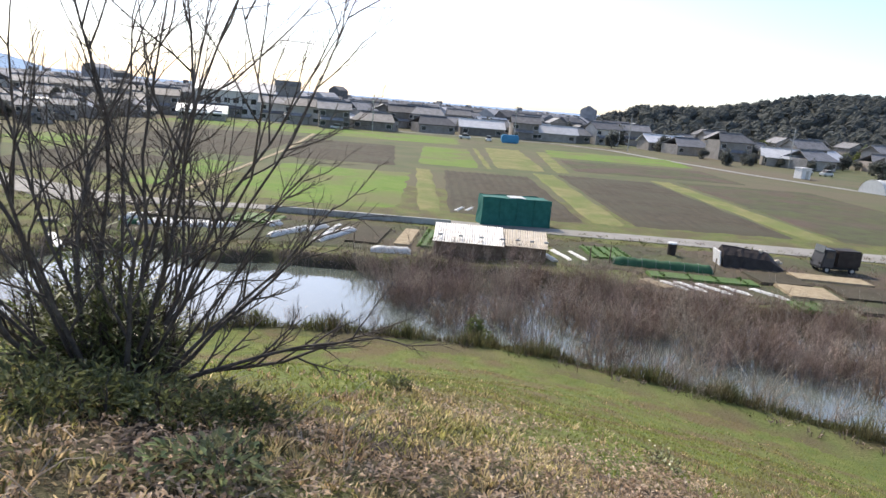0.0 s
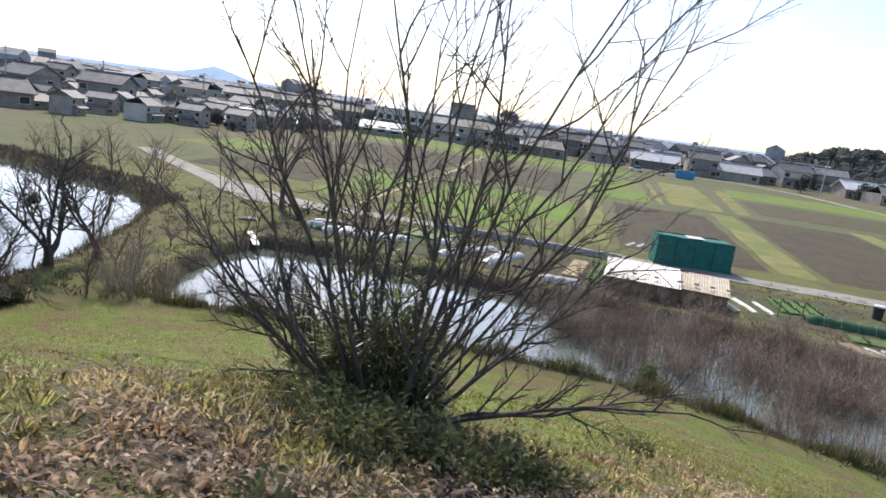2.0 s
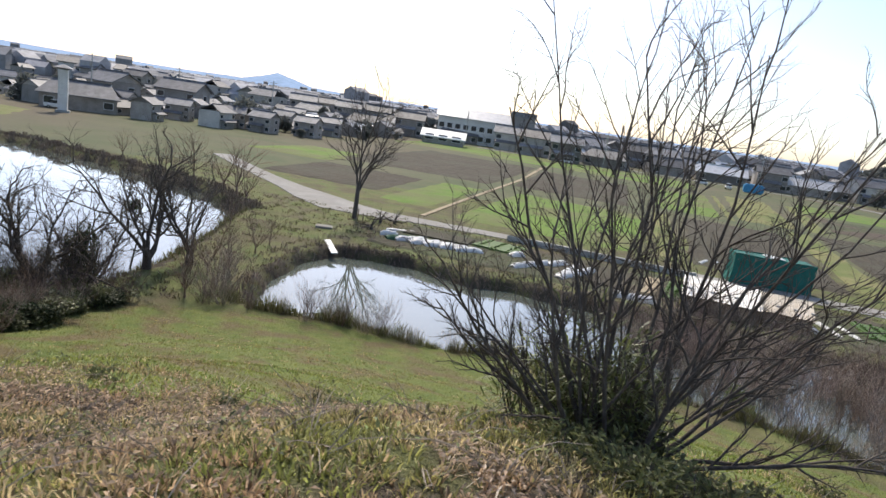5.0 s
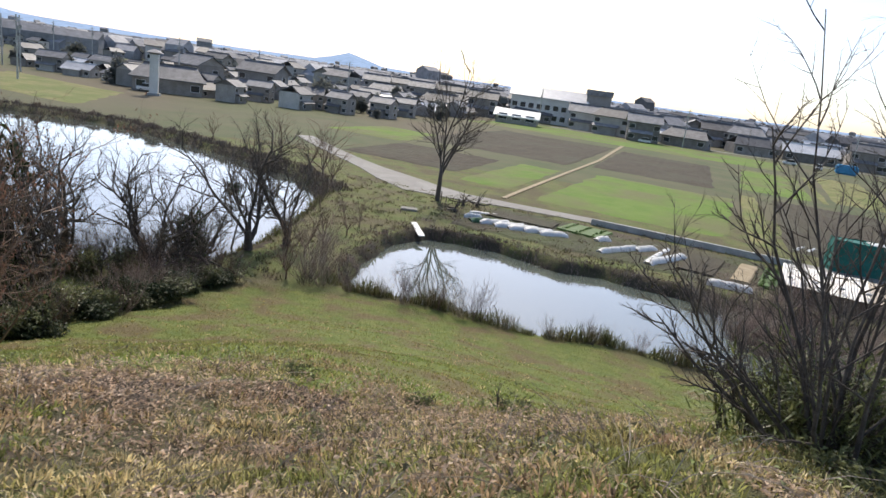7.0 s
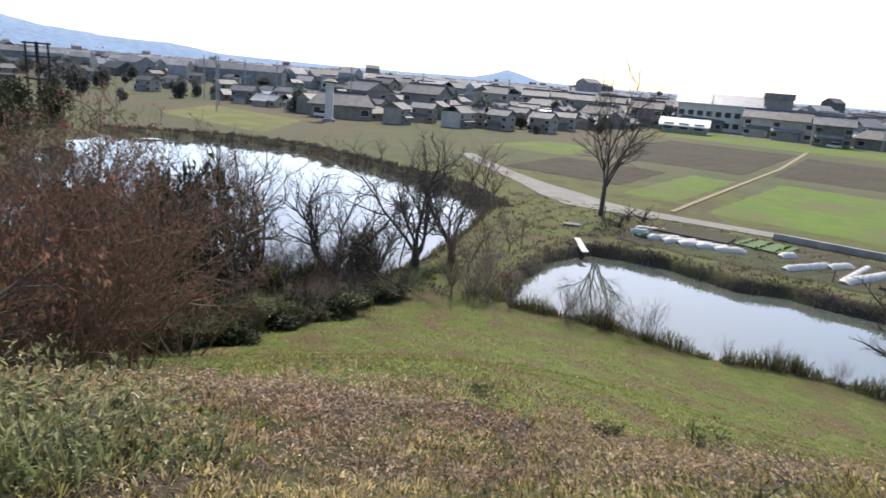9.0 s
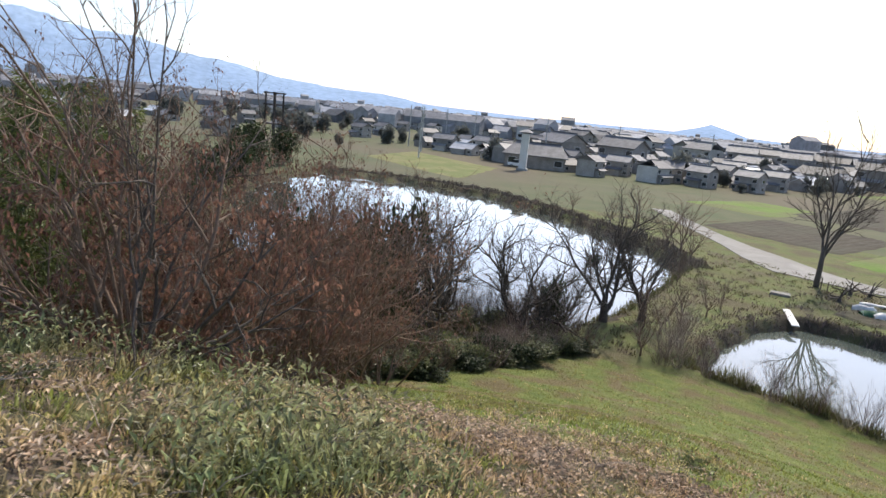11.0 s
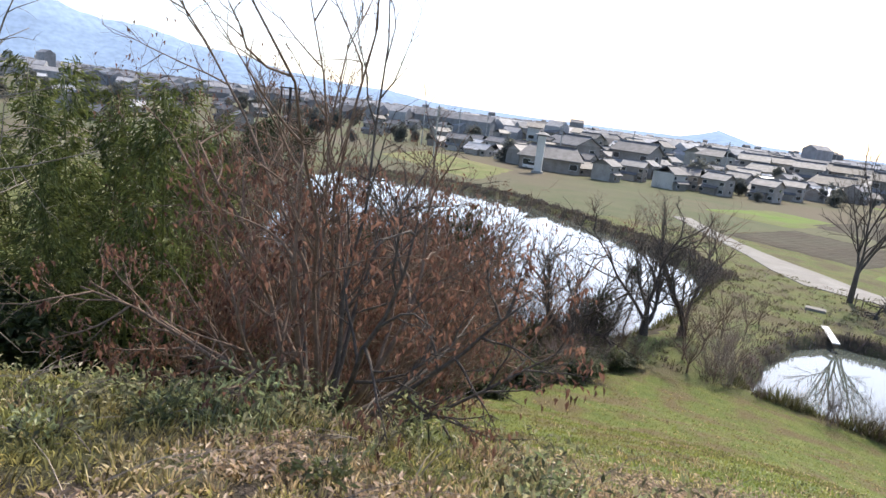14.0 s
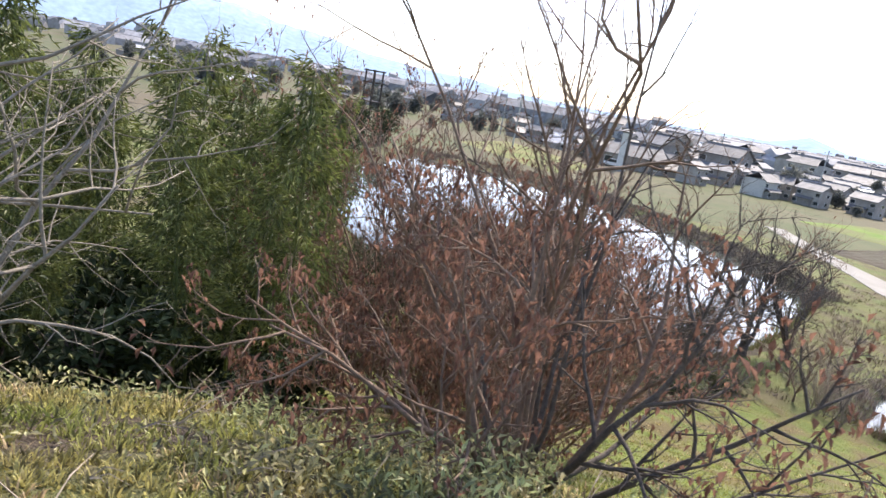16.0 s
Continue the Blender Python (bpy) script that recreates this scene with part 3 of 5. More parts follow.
def brown_brush(x, y, seed, size, n, leafy, label):
    """A dense tangle of thin reddish shoots, some with withered leaves."""
    root = empty("brush", pose(x, y, ground_at(x, y) - 0.1), label, "shrub", "brown brush")
    rng = random.Random(seed)
    leaves = Tubes(seed)
    for k in range(n):
        t = Tubes(seed * 13 + k)
        a, tl = rng.uniform(0, 6.283), radians(rng.uniform(6, 58))
        way = Vector((math.cos(a) * math.sin(tl), math.sin(a) * math.sin(tl), math.cos(tl)))
        t.grow(Vector((way.x * 0.5, way.y * 0.5, 0)), way, size * rng.uniform(0.7, 1.1), 0.02 + 0.003 * size, 0, 3, up=0.2, bend=0.28, kids=8, spread=50, shrink=0.42, sides=(5, 3, 3, 3))
        child("stem", t.mesh("stem", BARK_RED), root)
        for p, lv in t.tips:
            if lv >= 2 and rng.random() < leafy:
                leaves.leaf(p, Vector((rng.gauss(0, 0.5), rng.gauss(0, 0.5), -0.8)), rng.uniform(0.05, 0.09), 0.03, 0.5)
    child("leafage", leaves.mesh("leafage", LEAF_RED, False), root, "withered red-brown leaves")


brown_brush(-13.9, 3.1, 91, 2.0, 11, 0.3, "low brush with withered red-brown leaves")
brown_brush(-14.9, 2.0, 94, 1.8, 10, 0.3, "low brush with withered red-brown leaves")
brown_brush(-16.3, 5.4, 92, 4.5, 14, 0.2, "tall brush with withered red leaves on the steep bank")
brown_brush(-17.8, 4.6, 93, 5.4, 13, 0.2, "tall brush with withered red leaves on the steep bank")
brown_brush(-15.0, 4.2, 96, 3.2, 11, 0.25, "brush with withered red leaves on the steep bank")
brown_brush(-20.2, 7.4, 97, 6.4, 12, 0.10, "tall tangled brown brush on the steep bank")
brown_brush(-22.0, 9.6, 98, 5.6, 11, 0.06, "tall tangled brown brush on the steep bank")
brown_brush(-19.4, 9.4, 99, 2.8, 10, 0.1, "tangled brown brush on the steep bank")
brown_brush(-19.6, 5.6, 95, 5.8, 12, 0.12, "tangled brown brush on the steep bank")
brown_brush(-17.6, 7.2, 89, 2.6, 9, 0.15, "brush with withered red leaves on the steep bank")


# Bare trees
def bare_tree_meshes(seed, height, trunk_r, forks, material=BARK, levels=3, spread=42, lean=25, kids=6):
    rng = random.Random(seed)
    trunk = Tubes(seed)
    split = height * rng.uniform(0.14, 0.22)
    trunk.tube([Vector((0, 0, -0.3)), Vector((0.02, 0, split * 0.5)), Vector((0, 0.03, split * 1.05))], [trunk_r * 1.25, trunk_r, trunk_r * 0.85], 9)
    limbs = []
    for k in range(forks):
        t = Tubes(seed * 31 + k)
        a = 6.283 * k / forks + rng.uniform(-0.5, 0.5)
        tl = radians(rng.uniform(0.4, 1.2) * lean)
        way = Vector((math.cos(a) * math.sin(tl), math.sin(a) * math.sin(tl), math.cos(tl)))
        t.grow(Vector((0, 0, split * rng.uniform(0.7, 1.0))), way, (height - split) * rng.uniform(0.55, 1.0), trunk_r * 0.5, 0, levels, up=0.12, bend=0.25, kids=kids, spread=spread, shrink=0.5, first=0.12, sides=(6, 4, 3, 3))
        limbs.append(t.mesh("limb", material))
    return trunk.mesh("trunk", material), limbs


def bare_tree(x, y, meshes, label, rz=0, scale=1.0, group="", z=None):
    root = empty("tree", pose(x, y, ground_at(x, y) if z is None else z, 0, 0, rz), label, "tree", group)
    root.scale = (scale, scale, scale)
    child("trunk", meshes[0], root)
    for me in meshes[1]:
        child("limb", me, root)
    return root


bare_tree(-27.6, 52.7, bare_tree_meshes(23, 12.0, 0.17, 5, BARK, 3, 36, 20, 8), "tall bare tree beside the farm lane", 0, 1.12)


def willow_meshes(seed, forks, lean):
    """A low, wide willow: crooked dark limbs that fork close to the ground."""
    rng = random.Random(seed)
    trunk = Tubes(seed)
    trunk.tube([Vector((0, 0, -0.4)), Vector((0.05, 0.02, 0.3)), Vector((-0.03, 0.06, 0.85))], [0.26, 0.19, 0.14], 9)
    limbs = []
    for k in range(forks):
        t = Tubes(seed * 17 + k)
        a = 6.283 * k / forks + rng.uniform(-0.5, 0.5)
        tl = radians(rng.uniform(0.35, 1.25) * lean)
        way = Vector((math.cos(a) * math.sin(tl), math.sin(a) * math.sin(tl), math.cos(tl)))
        t.grow(Vector((0, 0, rng.uniform(0.25, 0.8))), way, rng.uniform(3.6, 5.2), 0.088 * rng.uniform(0.75, 1.15), 0, 3, up=0.24, bend=0.5, kids=7, spread=50, shrink=0.52, first=0.18, sides=(7, 5, 4, 3))
        limbs.append(t.mesh("limb", BARK))
    return trunk.mesh("trunk", BARK), limbs


pond_tree = [willow_meshes(31, 6, 48), willow_meshes(32, 5, 58), willow_meshes(33, 6, 54)]
for i, (x, y, s, rz) in enumerate(((-30.4, 19.8, 1.12, 20), (-27.6, 28.5, 1.2, 130), (-27.7, 22.2, 1.1, 250), (-26.9, 30.8, 1.0, 300), (-29.0, 26.0, 0.9, 90), (-31.9, 17.4, 0.85, 60), (-35.5, 16.2, 1.0, 170), (-39.5, 15.0, 1.1, 80), (-33.4, 18.6, 0.8, 230), (-24.9, 15.0, 1.0, 10))):
    bare_tree(x, y, pond_tree[i % 3], "dark crooked leafless willow leaning over the pond's bank", rz, s, "bare trees on the pond bank")
far_tree = [bare_tree_meshes(s, 5.5, 0.1, 6, BARK_RED, 3, 45, 40, 5) for s in (41, 42)]
for i, (x, y, s) in enumerate(((-38.5, 51.2, 1.0), (-41.5, 53.5, 0.9), (-46.5, 55.5, 1.0), (-36.3, 49.5, 0.8), (-52, 58, 0.6), (-60, 60.5, 0.6))):
    bare_tree(x, y, far_tree[i % 2], "leafless shrubby tree on the far pond bank", i * 77, s, "far bank trees")
stub_tree = bare_tree_meshes(51, 2.0, 0.14, 5, BARK, 1, 60, 75, 3)
for x, y, rz in ((-25.3, 53.0, 0), (-24.3, 53.8, 120), (-24.6, 49.6, 40)):
    bare_tree(x, y, stub_tree, "short hard-pruned fruit tree in the garden", rz, 1.0, "pruned fruit trees")


# Ivy clumps and dark evergreen bushes along the bank
def blob_of_leaves(seed, rx, ry, rz, count, size, material):
    t = Tubes(seed)
    rng = t.rng
    lumps = [(rand_dir(rng) * rng.uniform(0.25, 0.75), rng.uniform(0.3, 0.55)) for _ in range(9)]
    for _ in range(count):
        c, r = lumps[rng.randrange(9)]
        q = c + rand_dir(rng) * r * rng.uniform(0.6, 1.0)
        p = Vector((q.x * rx, q.y * ry, q.z * rz))
        t.leaf(p, rand_dir(rng, 0.2), size * rng.uniform(0.7, 1.4), size * 0.6)
    return t.mesh("foliage", material, False)


IVY_BLOB = [blob_of_leaves(61 + k, 1, 1, 1, 1500, 0.13, IVY) for k in range(2)]
BUSH_BLOB = [blob_of_leaves(71 + k, 1, 1, 0.8, 1700, 0.12, LEAF_DARK) for k in range(2)]
GREEN_BLOB = blob_of_leaves(75, 1, 1, 0.9, 1700, 0.14, LEAF_BAMBOO)


def bush(x, y, me, scale, label, name="bush", z=None, group="", rz=0.0):
    root = empty(name, pose(x, y, (ground_at(x, y) if z is None else z), 0, 0, rz), label, "bush", group)
    ob = child("foliage", me, root)
    ob.matrix_basis = Matrix.Diagonal((*scale, 1))
    ob.location = (0, 0, scale[2] * 0.55)
    t = Tubes(int(abs(x * 31 + y * 17)))
    for k in range(5):
        a = k * 1.26
        t.grow(Vector((math.cos(a) * 0.1, math.sin(a) * 0.1, -0.2)), Vector((math.cos(a) * 0.5, math.sin(a) * 0.5, 1)), scale[2] * 1.2, 0.04, 0, 1, kids=3, sides=(4, 3))
    child("woody_base", t.mesh("woody_base", BARK), root)
    return root


for x, y, s in ((-26.2, 14.2, (1.6, 1.5, 4.6)), (-28.2, 13.4, (1.8, 1.5, 4.4)), (-24.2, 12.4, (1.4, 1.2, 3.2)), (-26.8, 23.6, (0.85, 0.8, 2.3)), (-33.5, 16.3, (1.5, 1.3, 2.2)), (-37.5, 15, (1.6, 1.5, 2.3)), (-25.4, 10.4, (1.7, 1.5, 3.6)), (-27.6, 10.6, (1.9, 1.6, 4.0)), (-29.6, 11.0, (2.0, 1.7, 4.2))):
    bush(x, y, IVY_BLOB[0], s, "dark ivy-smothered stump by the pond", "ivy_thicket", rz=x * 40)
ivy_ball = empty("ivy_ball", pose(-29.9, 29.8, ground_at(-29.9, 29.8)), "round dark ivy clump in a bare tree", "ivy")
ob = child("foliage", IVY_BLOB[1], ivy_ball)
ob.matrix_basis = pose(0, 0, 3.9) @ Matrix.Diagonal((0.65, 0.65, 0.55, 1))
t = Tubes(9)
t.grow(Vector((0, 0, -0.2)), Vector((0.05, 0.02, 1)), 4.0, 0.07, 0, 0)
child("vine_stem", t.mesh("vine_stem", BARK), ivy_ball)
rng = random.Random(4)
bank_brush = [bare_tree_meshes(s, 4.2, 0.06, 9, BARK, 2, 40, 55, 7) for s in (45, 46)]
for k in range(34):
    u = k / 33
    x, y = -40 + 14.2 * u, 13.3 + 9.8 * u - 1.2 * math.sin(3 * u)
    if k % 3 != 1:
        bare_tree(x + rng.uniform(-0.8, 0.8), y + rng.uniform(-0.6, 1.2), bank_brush[k % 2], "leafless brown brush at the foot of the slope", k * 50, rng.uniform(0.45, 0.85), "brush along the pond bank")
    if k % 3 == 2:
        continue
    bush(x + rng.uniform(-0.4, 0.4), y + rng.uniform(-0.5, 0.5), BUSH_BLOB[k % 2], (rng.uniform(0.7, 1.5), rng.uniform(0.6, 1.2), rng.uniform(0.4, 1.15)), "low dark green bush at the foot of the slope", "bush", None, "bushes along the pond bank", k * 70)
for k in range(30):
    u = (k + rng.uniform(-0.3, 0.3)) / 29
    x = -21.4 - 1.6 * math.sin(2.0 * u) - 2.2 * u * u + rng.uniform(-0.5, 0.4)
    y = 9.6 + 14.0 * u + rng.uniform(-0.4, 0.4)
    bush(x, y, BUSH_BLOB[k % 2] if k % 3 else IVY_BLOB[k % 2], (rng.uniform(0.8, 1.3), rng.uniform(0.7, 1.2), rng.uniform(0.45, 0.85) * (1.15 - 0.4 * u)), "dark bush in the shade at the foot of the slope", "bush", None, "bushes along the pond bank", k * 70)
for i, (x, y, k) in enumerate(((-24.4, 27.4, 0.5), (-24.9, 29.8, 0.6), (-25.6, 32.6, 0.55), (-25.9, 35.6, 0.5), (-26.6, 38.2, 0.4), (-23.2, 26.0, 0.45), (-26.6, 30.8, 0.45), (-34.2, 44.2, 0.5), (-32.0, 41.5, 0.45))):
    bare_tree(x, y, far_tree[i % 2], "thin leafless shrub on the grassy dyke", i * 83, k, "shrubs on the dyke")


# Bamboo and evergreens below the left edge of the mound
def bamboo_meshes(seed):
    culm, leaves = Tubes(seed), Tubes(seed + 50)
    rng = leaves.rng
    h = 6.0
    lean = Vector((rng.uniform(-0.5, 0.5), rng.uniform(-0.5, 0.5), 0))
    pts = [Vector((0, 0, -0.3)) + lean * (u * u) + Vector((0, 0, u * h)) for u in np.linspace(0, 1, 8)]
    culm.tube(pts, [0.03 * (1 - 0.8 * u) + 0.004 for u in np.linspace(0, 1, 8)], 6)
    for k in range(44):
        u = 0.16 + 0.84 * (k + rng.random()) / 44
        q = Vector((0, 0, -0.3)) + lean * (u * u) + Vector((0, 0, u * h))
        a = rng.uniform(0, 6.283)
        d = Vector((math.cos(a), math.sin(a), 0.7)).normalized()
        ln = rng.uniform(0.5, 1.1) * (1.15 - 0.75 * u)
        culm.tube([q, q + d * ln * 0.6, q + d * ln - Vector((0, 0, 0.08))], [0.008, 0.005, 0.002], 3)
        for _ in range(34):
            p = q + d * ln * rng.uniform(0.25, 1.05) + rand_dir(rng) * 0.13
            leaves.leaf(p, Vector((d.x, d.y, -0.3)) + rand_dir(rng) * 0.7, rng.uniform(0.12, 0.22), 0.036)
    return culm.mesh("culm", LEAF_BAMBOO), leaves.mesh("leafage", LEAF_BAMBOO, False)


BAMBOO = [bamboo_meshes(s) for s in (101, 102, 103, 104)]
rng = random.Random(12)
for k in range(76):
    x, y = rng.uniform(-28, -16), rng.uniform(-5.5, 6.5)
    y = min(y, 0.384 * (-x - 8.9) - 0.6 - rng.uniform(0, 1.5))
    g = ground_at(x, y)
    root = empty("bamboo", pose(x, y, g, 0, 0, rng.uniform(0, 360)), "green bamboo with drooping yellow-green foliage", "bamboo", "bamboo grove")
    sc = min(1.0, (10.7 + max(0, -y * 0.25) - g + rng.uniform(-0.7, 0.5)) / 6.0)
    root.scale = (sc, sc, sc)
    c, l = BAMBOO[k % 4]
    child("culm", c, root)
    child("leafage", l, root)
# The small bushes near x -16 are added as shade under the bamboo.
for x, y, s in ((-18.2, 0.2, (1.5, 1.4, 1.5)), (-19.6, -1.8, (1.7, 1.5, 1.7)), (-17.4, -3.2, (1.4, 1.3, 1.5)), (-20.5, 2.6, (1.6, 1.5, 1.7)), (-23, 4.5, (1.8, 1.6, 2.0)), (-15.9, 1.4, (0.9, 0.9, 0.7)), (-16.0, -0.4, (1.1, 1.0, 0.9)), (-15.8, -2.0, (1.1, 1.0, 0.9)), (-26, 5.5, (2.2, 2.0, 2.4)), (-30, 8, (2.4, 2.0, 2.6)), (-34, 9.5, (2.4, 2.0, 2.2)), (-22, 0.5, (2.0, 1.8, 2.2))):
    bush(x, y, IVY_BLOB[0], s, "dark evergreen undergrowth, some added for the shade below the bamboo", "evergreen_bush", None, "evergreen undergrowth", x * 50)


def pale_shrub(x, y, seed, size):
    root = empty("shrub", pose(x, y, ground_at(x, y) - 0.05), "leafless shrub with pale crooked branches", "shrub", "pale shrubs")
    rng = random.Random(seed)
    for k in range(10):
        t = Tubes(seed * 7 + k)
        a = rng.uniform(0, 6.283)
        tl = radians(rng.uniform(8, 45))
        t.grow(Vector((0, 0, 0)), Vector((math.cos(a) * math.sin(tl), math.sin(a) * math.sin(tl), math.cos(tl))), size * rng.uniform(0.7, 1.1), 0.028, 0, 3, up=0.05, bend=0.35, kids=5, spread=60, shrink=0.48)
        child("stem", t.mesh("stem", BARK_PALE), root)
    return root


pale_shrub(-13.4, -1.7, 5, 3.0)
pale_shrub(-14.2, -3.0, 7, 3.2)


# The thicket of leafless willow shoots standing in the pond
def shoot_clump(seed, h, stems, material=REED):
    t = Tubes(seed)
    rng = t.rng
    for _ in range(stems):
        a, u = rng.uniform(0, 6.283), rng.random() * 0.45
        tl = radians(rng.uniform(2, 42))
        b = rng.uniform(0, 6.283)
        t.grow(Vector((math.cos(a) * u, math.sin(a) * u, -0.5)), Vector((math.cos(b) * math.sin(tl), math.sin(b) * math.sin(tl), math.cos(tl))), h * rng.uniform(0.6, 1.1), 0.017, 0, 2, up=0.16, bend=0.24, kids=6, spread=34, shrink=0.42, sides=(4, 3, 3), first=0.25)
    return t.mesh("shoot_tuft", material)


SHOOTS = [shoot_clump(200 + k, 2.5, 17, (REED, SHOOT_PALE, REED, BARK_RED, SHOOT_PALE)[k]) for k in range(5)]
rng = random.Random(77)
placed = 0
while placed < 296:
    x, y = rng.uniform(-7, 38), rng.uniform(18, 44)
    d = float(inside_distance(np.array([x]), np.array([y]), RPOND)[0])
    edge = -6.5 + (44 - y) * 0.42
    if d > 0.4 or x < edge or (-5.5 < d < -1.0 and rng.random() < 0.8 and y < 33):
        continue
    root = empty("willow_shrub", pose(x, y, -0.25, 0, 0, rng.uniform(0, 360)), "leafless brown willow shrub standing in the pond", "shrub", "willow thicket in the pond")
    sc = rng.uniform(0.8, 1.4)
    root.scale = (sc * 1.15, sc * 1.15, sc * rng.uniform(0.75, 1.0))
    child("shoot_tuft", SHOOTS[placed % 5], root)
    placed += 1
for x, y, sc in ((0.2, 44.4, 0.7), (1.4, 44.2, 0.8), (2.6, 44.4, 0.65), (4.2, 44.3, 0.75), (5.6, 44.6, 0.7), (-22.4, 27.0, 1.15), (-21.4, 26.4, 0.8), (-23.2, 28.4, 1.2), (-23.6, 29.8, 0.9), (-22.0, 25.8, 0.7), (-20.0, 26.6, 0.5), (-18.6, 27.2, 0.45), (-17.2, 27.0, 0.85), (-16.4, 27.4, 0.7), (-15.8, 27.3, 0.75), (-14.6, 27.2, 0.6), (-14.0, 27.4, 0.85), (-12.4, 27.3, 0.4), (-10.6, 27.8, 0.45), (-9.0, 28.6, 0.5), (-7.0, 29.2, 0.45), (-5.2, 29.2, 0.4), (-3.4, 29.1, 0.5), (15.5, 22.0, 1.2), (17.6, 21.0, 1.1)):
    root = empty("leafless_shrub", pose(x, y, ground_at(x, y) + 0.1, 0, 0, x * 90), "leafless brown shrub at the pond's edge", "shrub", "leafless shrubs at the pond's edge")
    root.scale = (sc, sc, sc)
    child("shoot_tuft", SHOOTS[int(abs(x) * 10) % 5], root)
rng = random.Random(66)
for k in range(46):
    u = rng.random()
    x, y = -39 + 12.5 * u + rng.uniform(-0.8, 0.8), 14.2 + 9.5 * u - 1.2 * math.sin(3 * u) + rng.uniform(-0.3, 1.2)
    root = empty("leafless_shrub", pose(x, y, ground_at(x, y), 0, 0, rng.uniform(0, 360)), "tangle of thin leafless shoots on the pond bank", "shrub", "leafless shrubs on the bank")
    sc = rng.uniform(0.6, 1.15)
    root.scale = (sc, sc, sc)
    child("shoot_tuft", SHOOTS[3], root)
for k in range(26):
    u = rng.random()
    x, y = -21.6 - 1.6 * math.sin(2.0 * u) - 2.2 * u * u + rng.uniform(-0.9, 0.7), 9.6 + 15.0 * u
    root = empty("leafless_shrub", pose(x, y, ground_at(x, y), 0, 0, rng.uniform(0, 360)), "tangle of thin leafless shoots at the foot of the slope", "shrub", "leafless shrubs on the bank")
    sc = rng.uniform(0.45, 0.95)
    root.scale = (sc, sc, sc)
    child("shoot_tuft", SHOOTS[(3, 0, 4)[k % 3]], root)
for x, y, s in ((-70, 20, 3.0), (-76, 22, 3.6), (-82, 26, 4.2), (-89, 29, 4.0), (-95, 34, 4.6), (-64, 17, 3.0), (-58, 14, 3.2), (-52, 12.5, 2.6), (-46, 12, 2.4), (-101, 40, 4.0)):
    bush(x, y, IVY_BLOB[int(x) % 2], (s, s * 0.9, s * 0.9), "dense evergreen tree beyond the bamboo", "evergreen_tree", None, "evergreens by the pond", x * 31)
for x, y, s in ((1.4, 30.6, 1.0), (-9.4, 29.9, 0.6), (-8.2, 30.2, 0.5), (16.2, 24.0, 1.2), (-4.8, 30.5, 0.6)):
    bush(x, y, GREEN_BLOB if s == 1.0 else far_tree[1][1][0], (s * 0.9, s * 0.9, s * (1.4 if s == 1.0 else 0.6)), "yellow-green bush at the water's edge" if s == 1.0 else "small leafless bush at the water's edge", "bush")


# ---- grass, sedge and reeds, as stuff ----
def stuff(name, t, material, label, category):
    me = t.mesh(name, material, False)
    return tagged(new(name, me), label, category, kind="stuff")


def sedge_along(poly, i0, i1, seed, per_m, h, width, material, label, category, inward=0.3, outward=0.9):
    t = Tubes(seed)
    rng = t.rng
    pts = [Vector(p) for p in poly]
    xs, ys, jobs = [], [], []
    for i in range(i0, i1):
        a, b = pts[i % len(pts)], pts[(i + 1) % len(pts)]
        d = b - a
        nrm = Vector((-d.y, d.x)).normalized()
        for _ in range(int(d.length * per_m)):
            q = a + d * rng.random() + nrm * rng.uniform(-outward, inward)
            xs.append(q.x), ys.append(q.y)
    zs = land(np.array(xs), np.array(ys))
    for x, y, z in zip(xs, ys, zs):
        patch = 0.72 + 0.36 * math.sin(x * 1.9 + math.sin(y * 2.1))
        t.blade(Vector((x, y, max(float(z), -0.2) - 0.03)), Vector((rng.gauss(0, 0.25), rng.gauss(0, 0.25), 1)), h * rng.uniform(0.4, 1.1) * patch, width, 0.35)
    return stuff(name="sedge", t=t, material=material, label=label, category=category)


sedge_along(RPOND, 17, 26, 301, 420, 1.1, 0.028, SEDGE, "tufted sedge along the near edge of the pond", "sedge", 0.9, 0.7)
sedge_along(RPOND, 0, 9, 302, 110, 0.45, 0.035, REED, "dry brown weeds on the far bank", "weeds", 0.9, 0.5)
sedge_along(LPOND, 0, 6, 303, 130, 0.9, 0.06, BANK_WEED, "dry brown weeds on the far bank of the wide pond", "weeds", 0.6, 2.2)
sedge_along(LPOND, 10, 18, 304, 110, 0.8, 0.04, SEDGE, "weeds along the near bank of the wide pond", "weeds", 1.0, 0.6)


def reed_bed():
    t = Tubes(310)
    rng = t.rng
    n = 0
    while n < 9000:
        x, y = rng.uniform(-7, 40), rng.uniform(16, 45)
        if x < -6.0 + (44 - y) * 0.45 or math.sin(x * 0.7 + 2 * math.sin(y * 0.5)) + math.sin(y * 0.9) + (y - 36) * 0.12 < rng.gauss(-0.2, 0.5):
            n += 0.2
            continue
        if float(inside_distance(np.array([x]), np.array([y]), RPOND)[0]) < 1.2:
            t.blade(Vector((x, y, -0.1)), Vector((rng.gauss(0, 0.14), rng.gauss(0, 0.14), 1)), rng.uniform(0.5, 1.5), 0.024, 0.3)
        n += 1
    stuff("reeds", t, REED, "dry brown reeds standing in the shallow water", "reeds")


reed_bed()


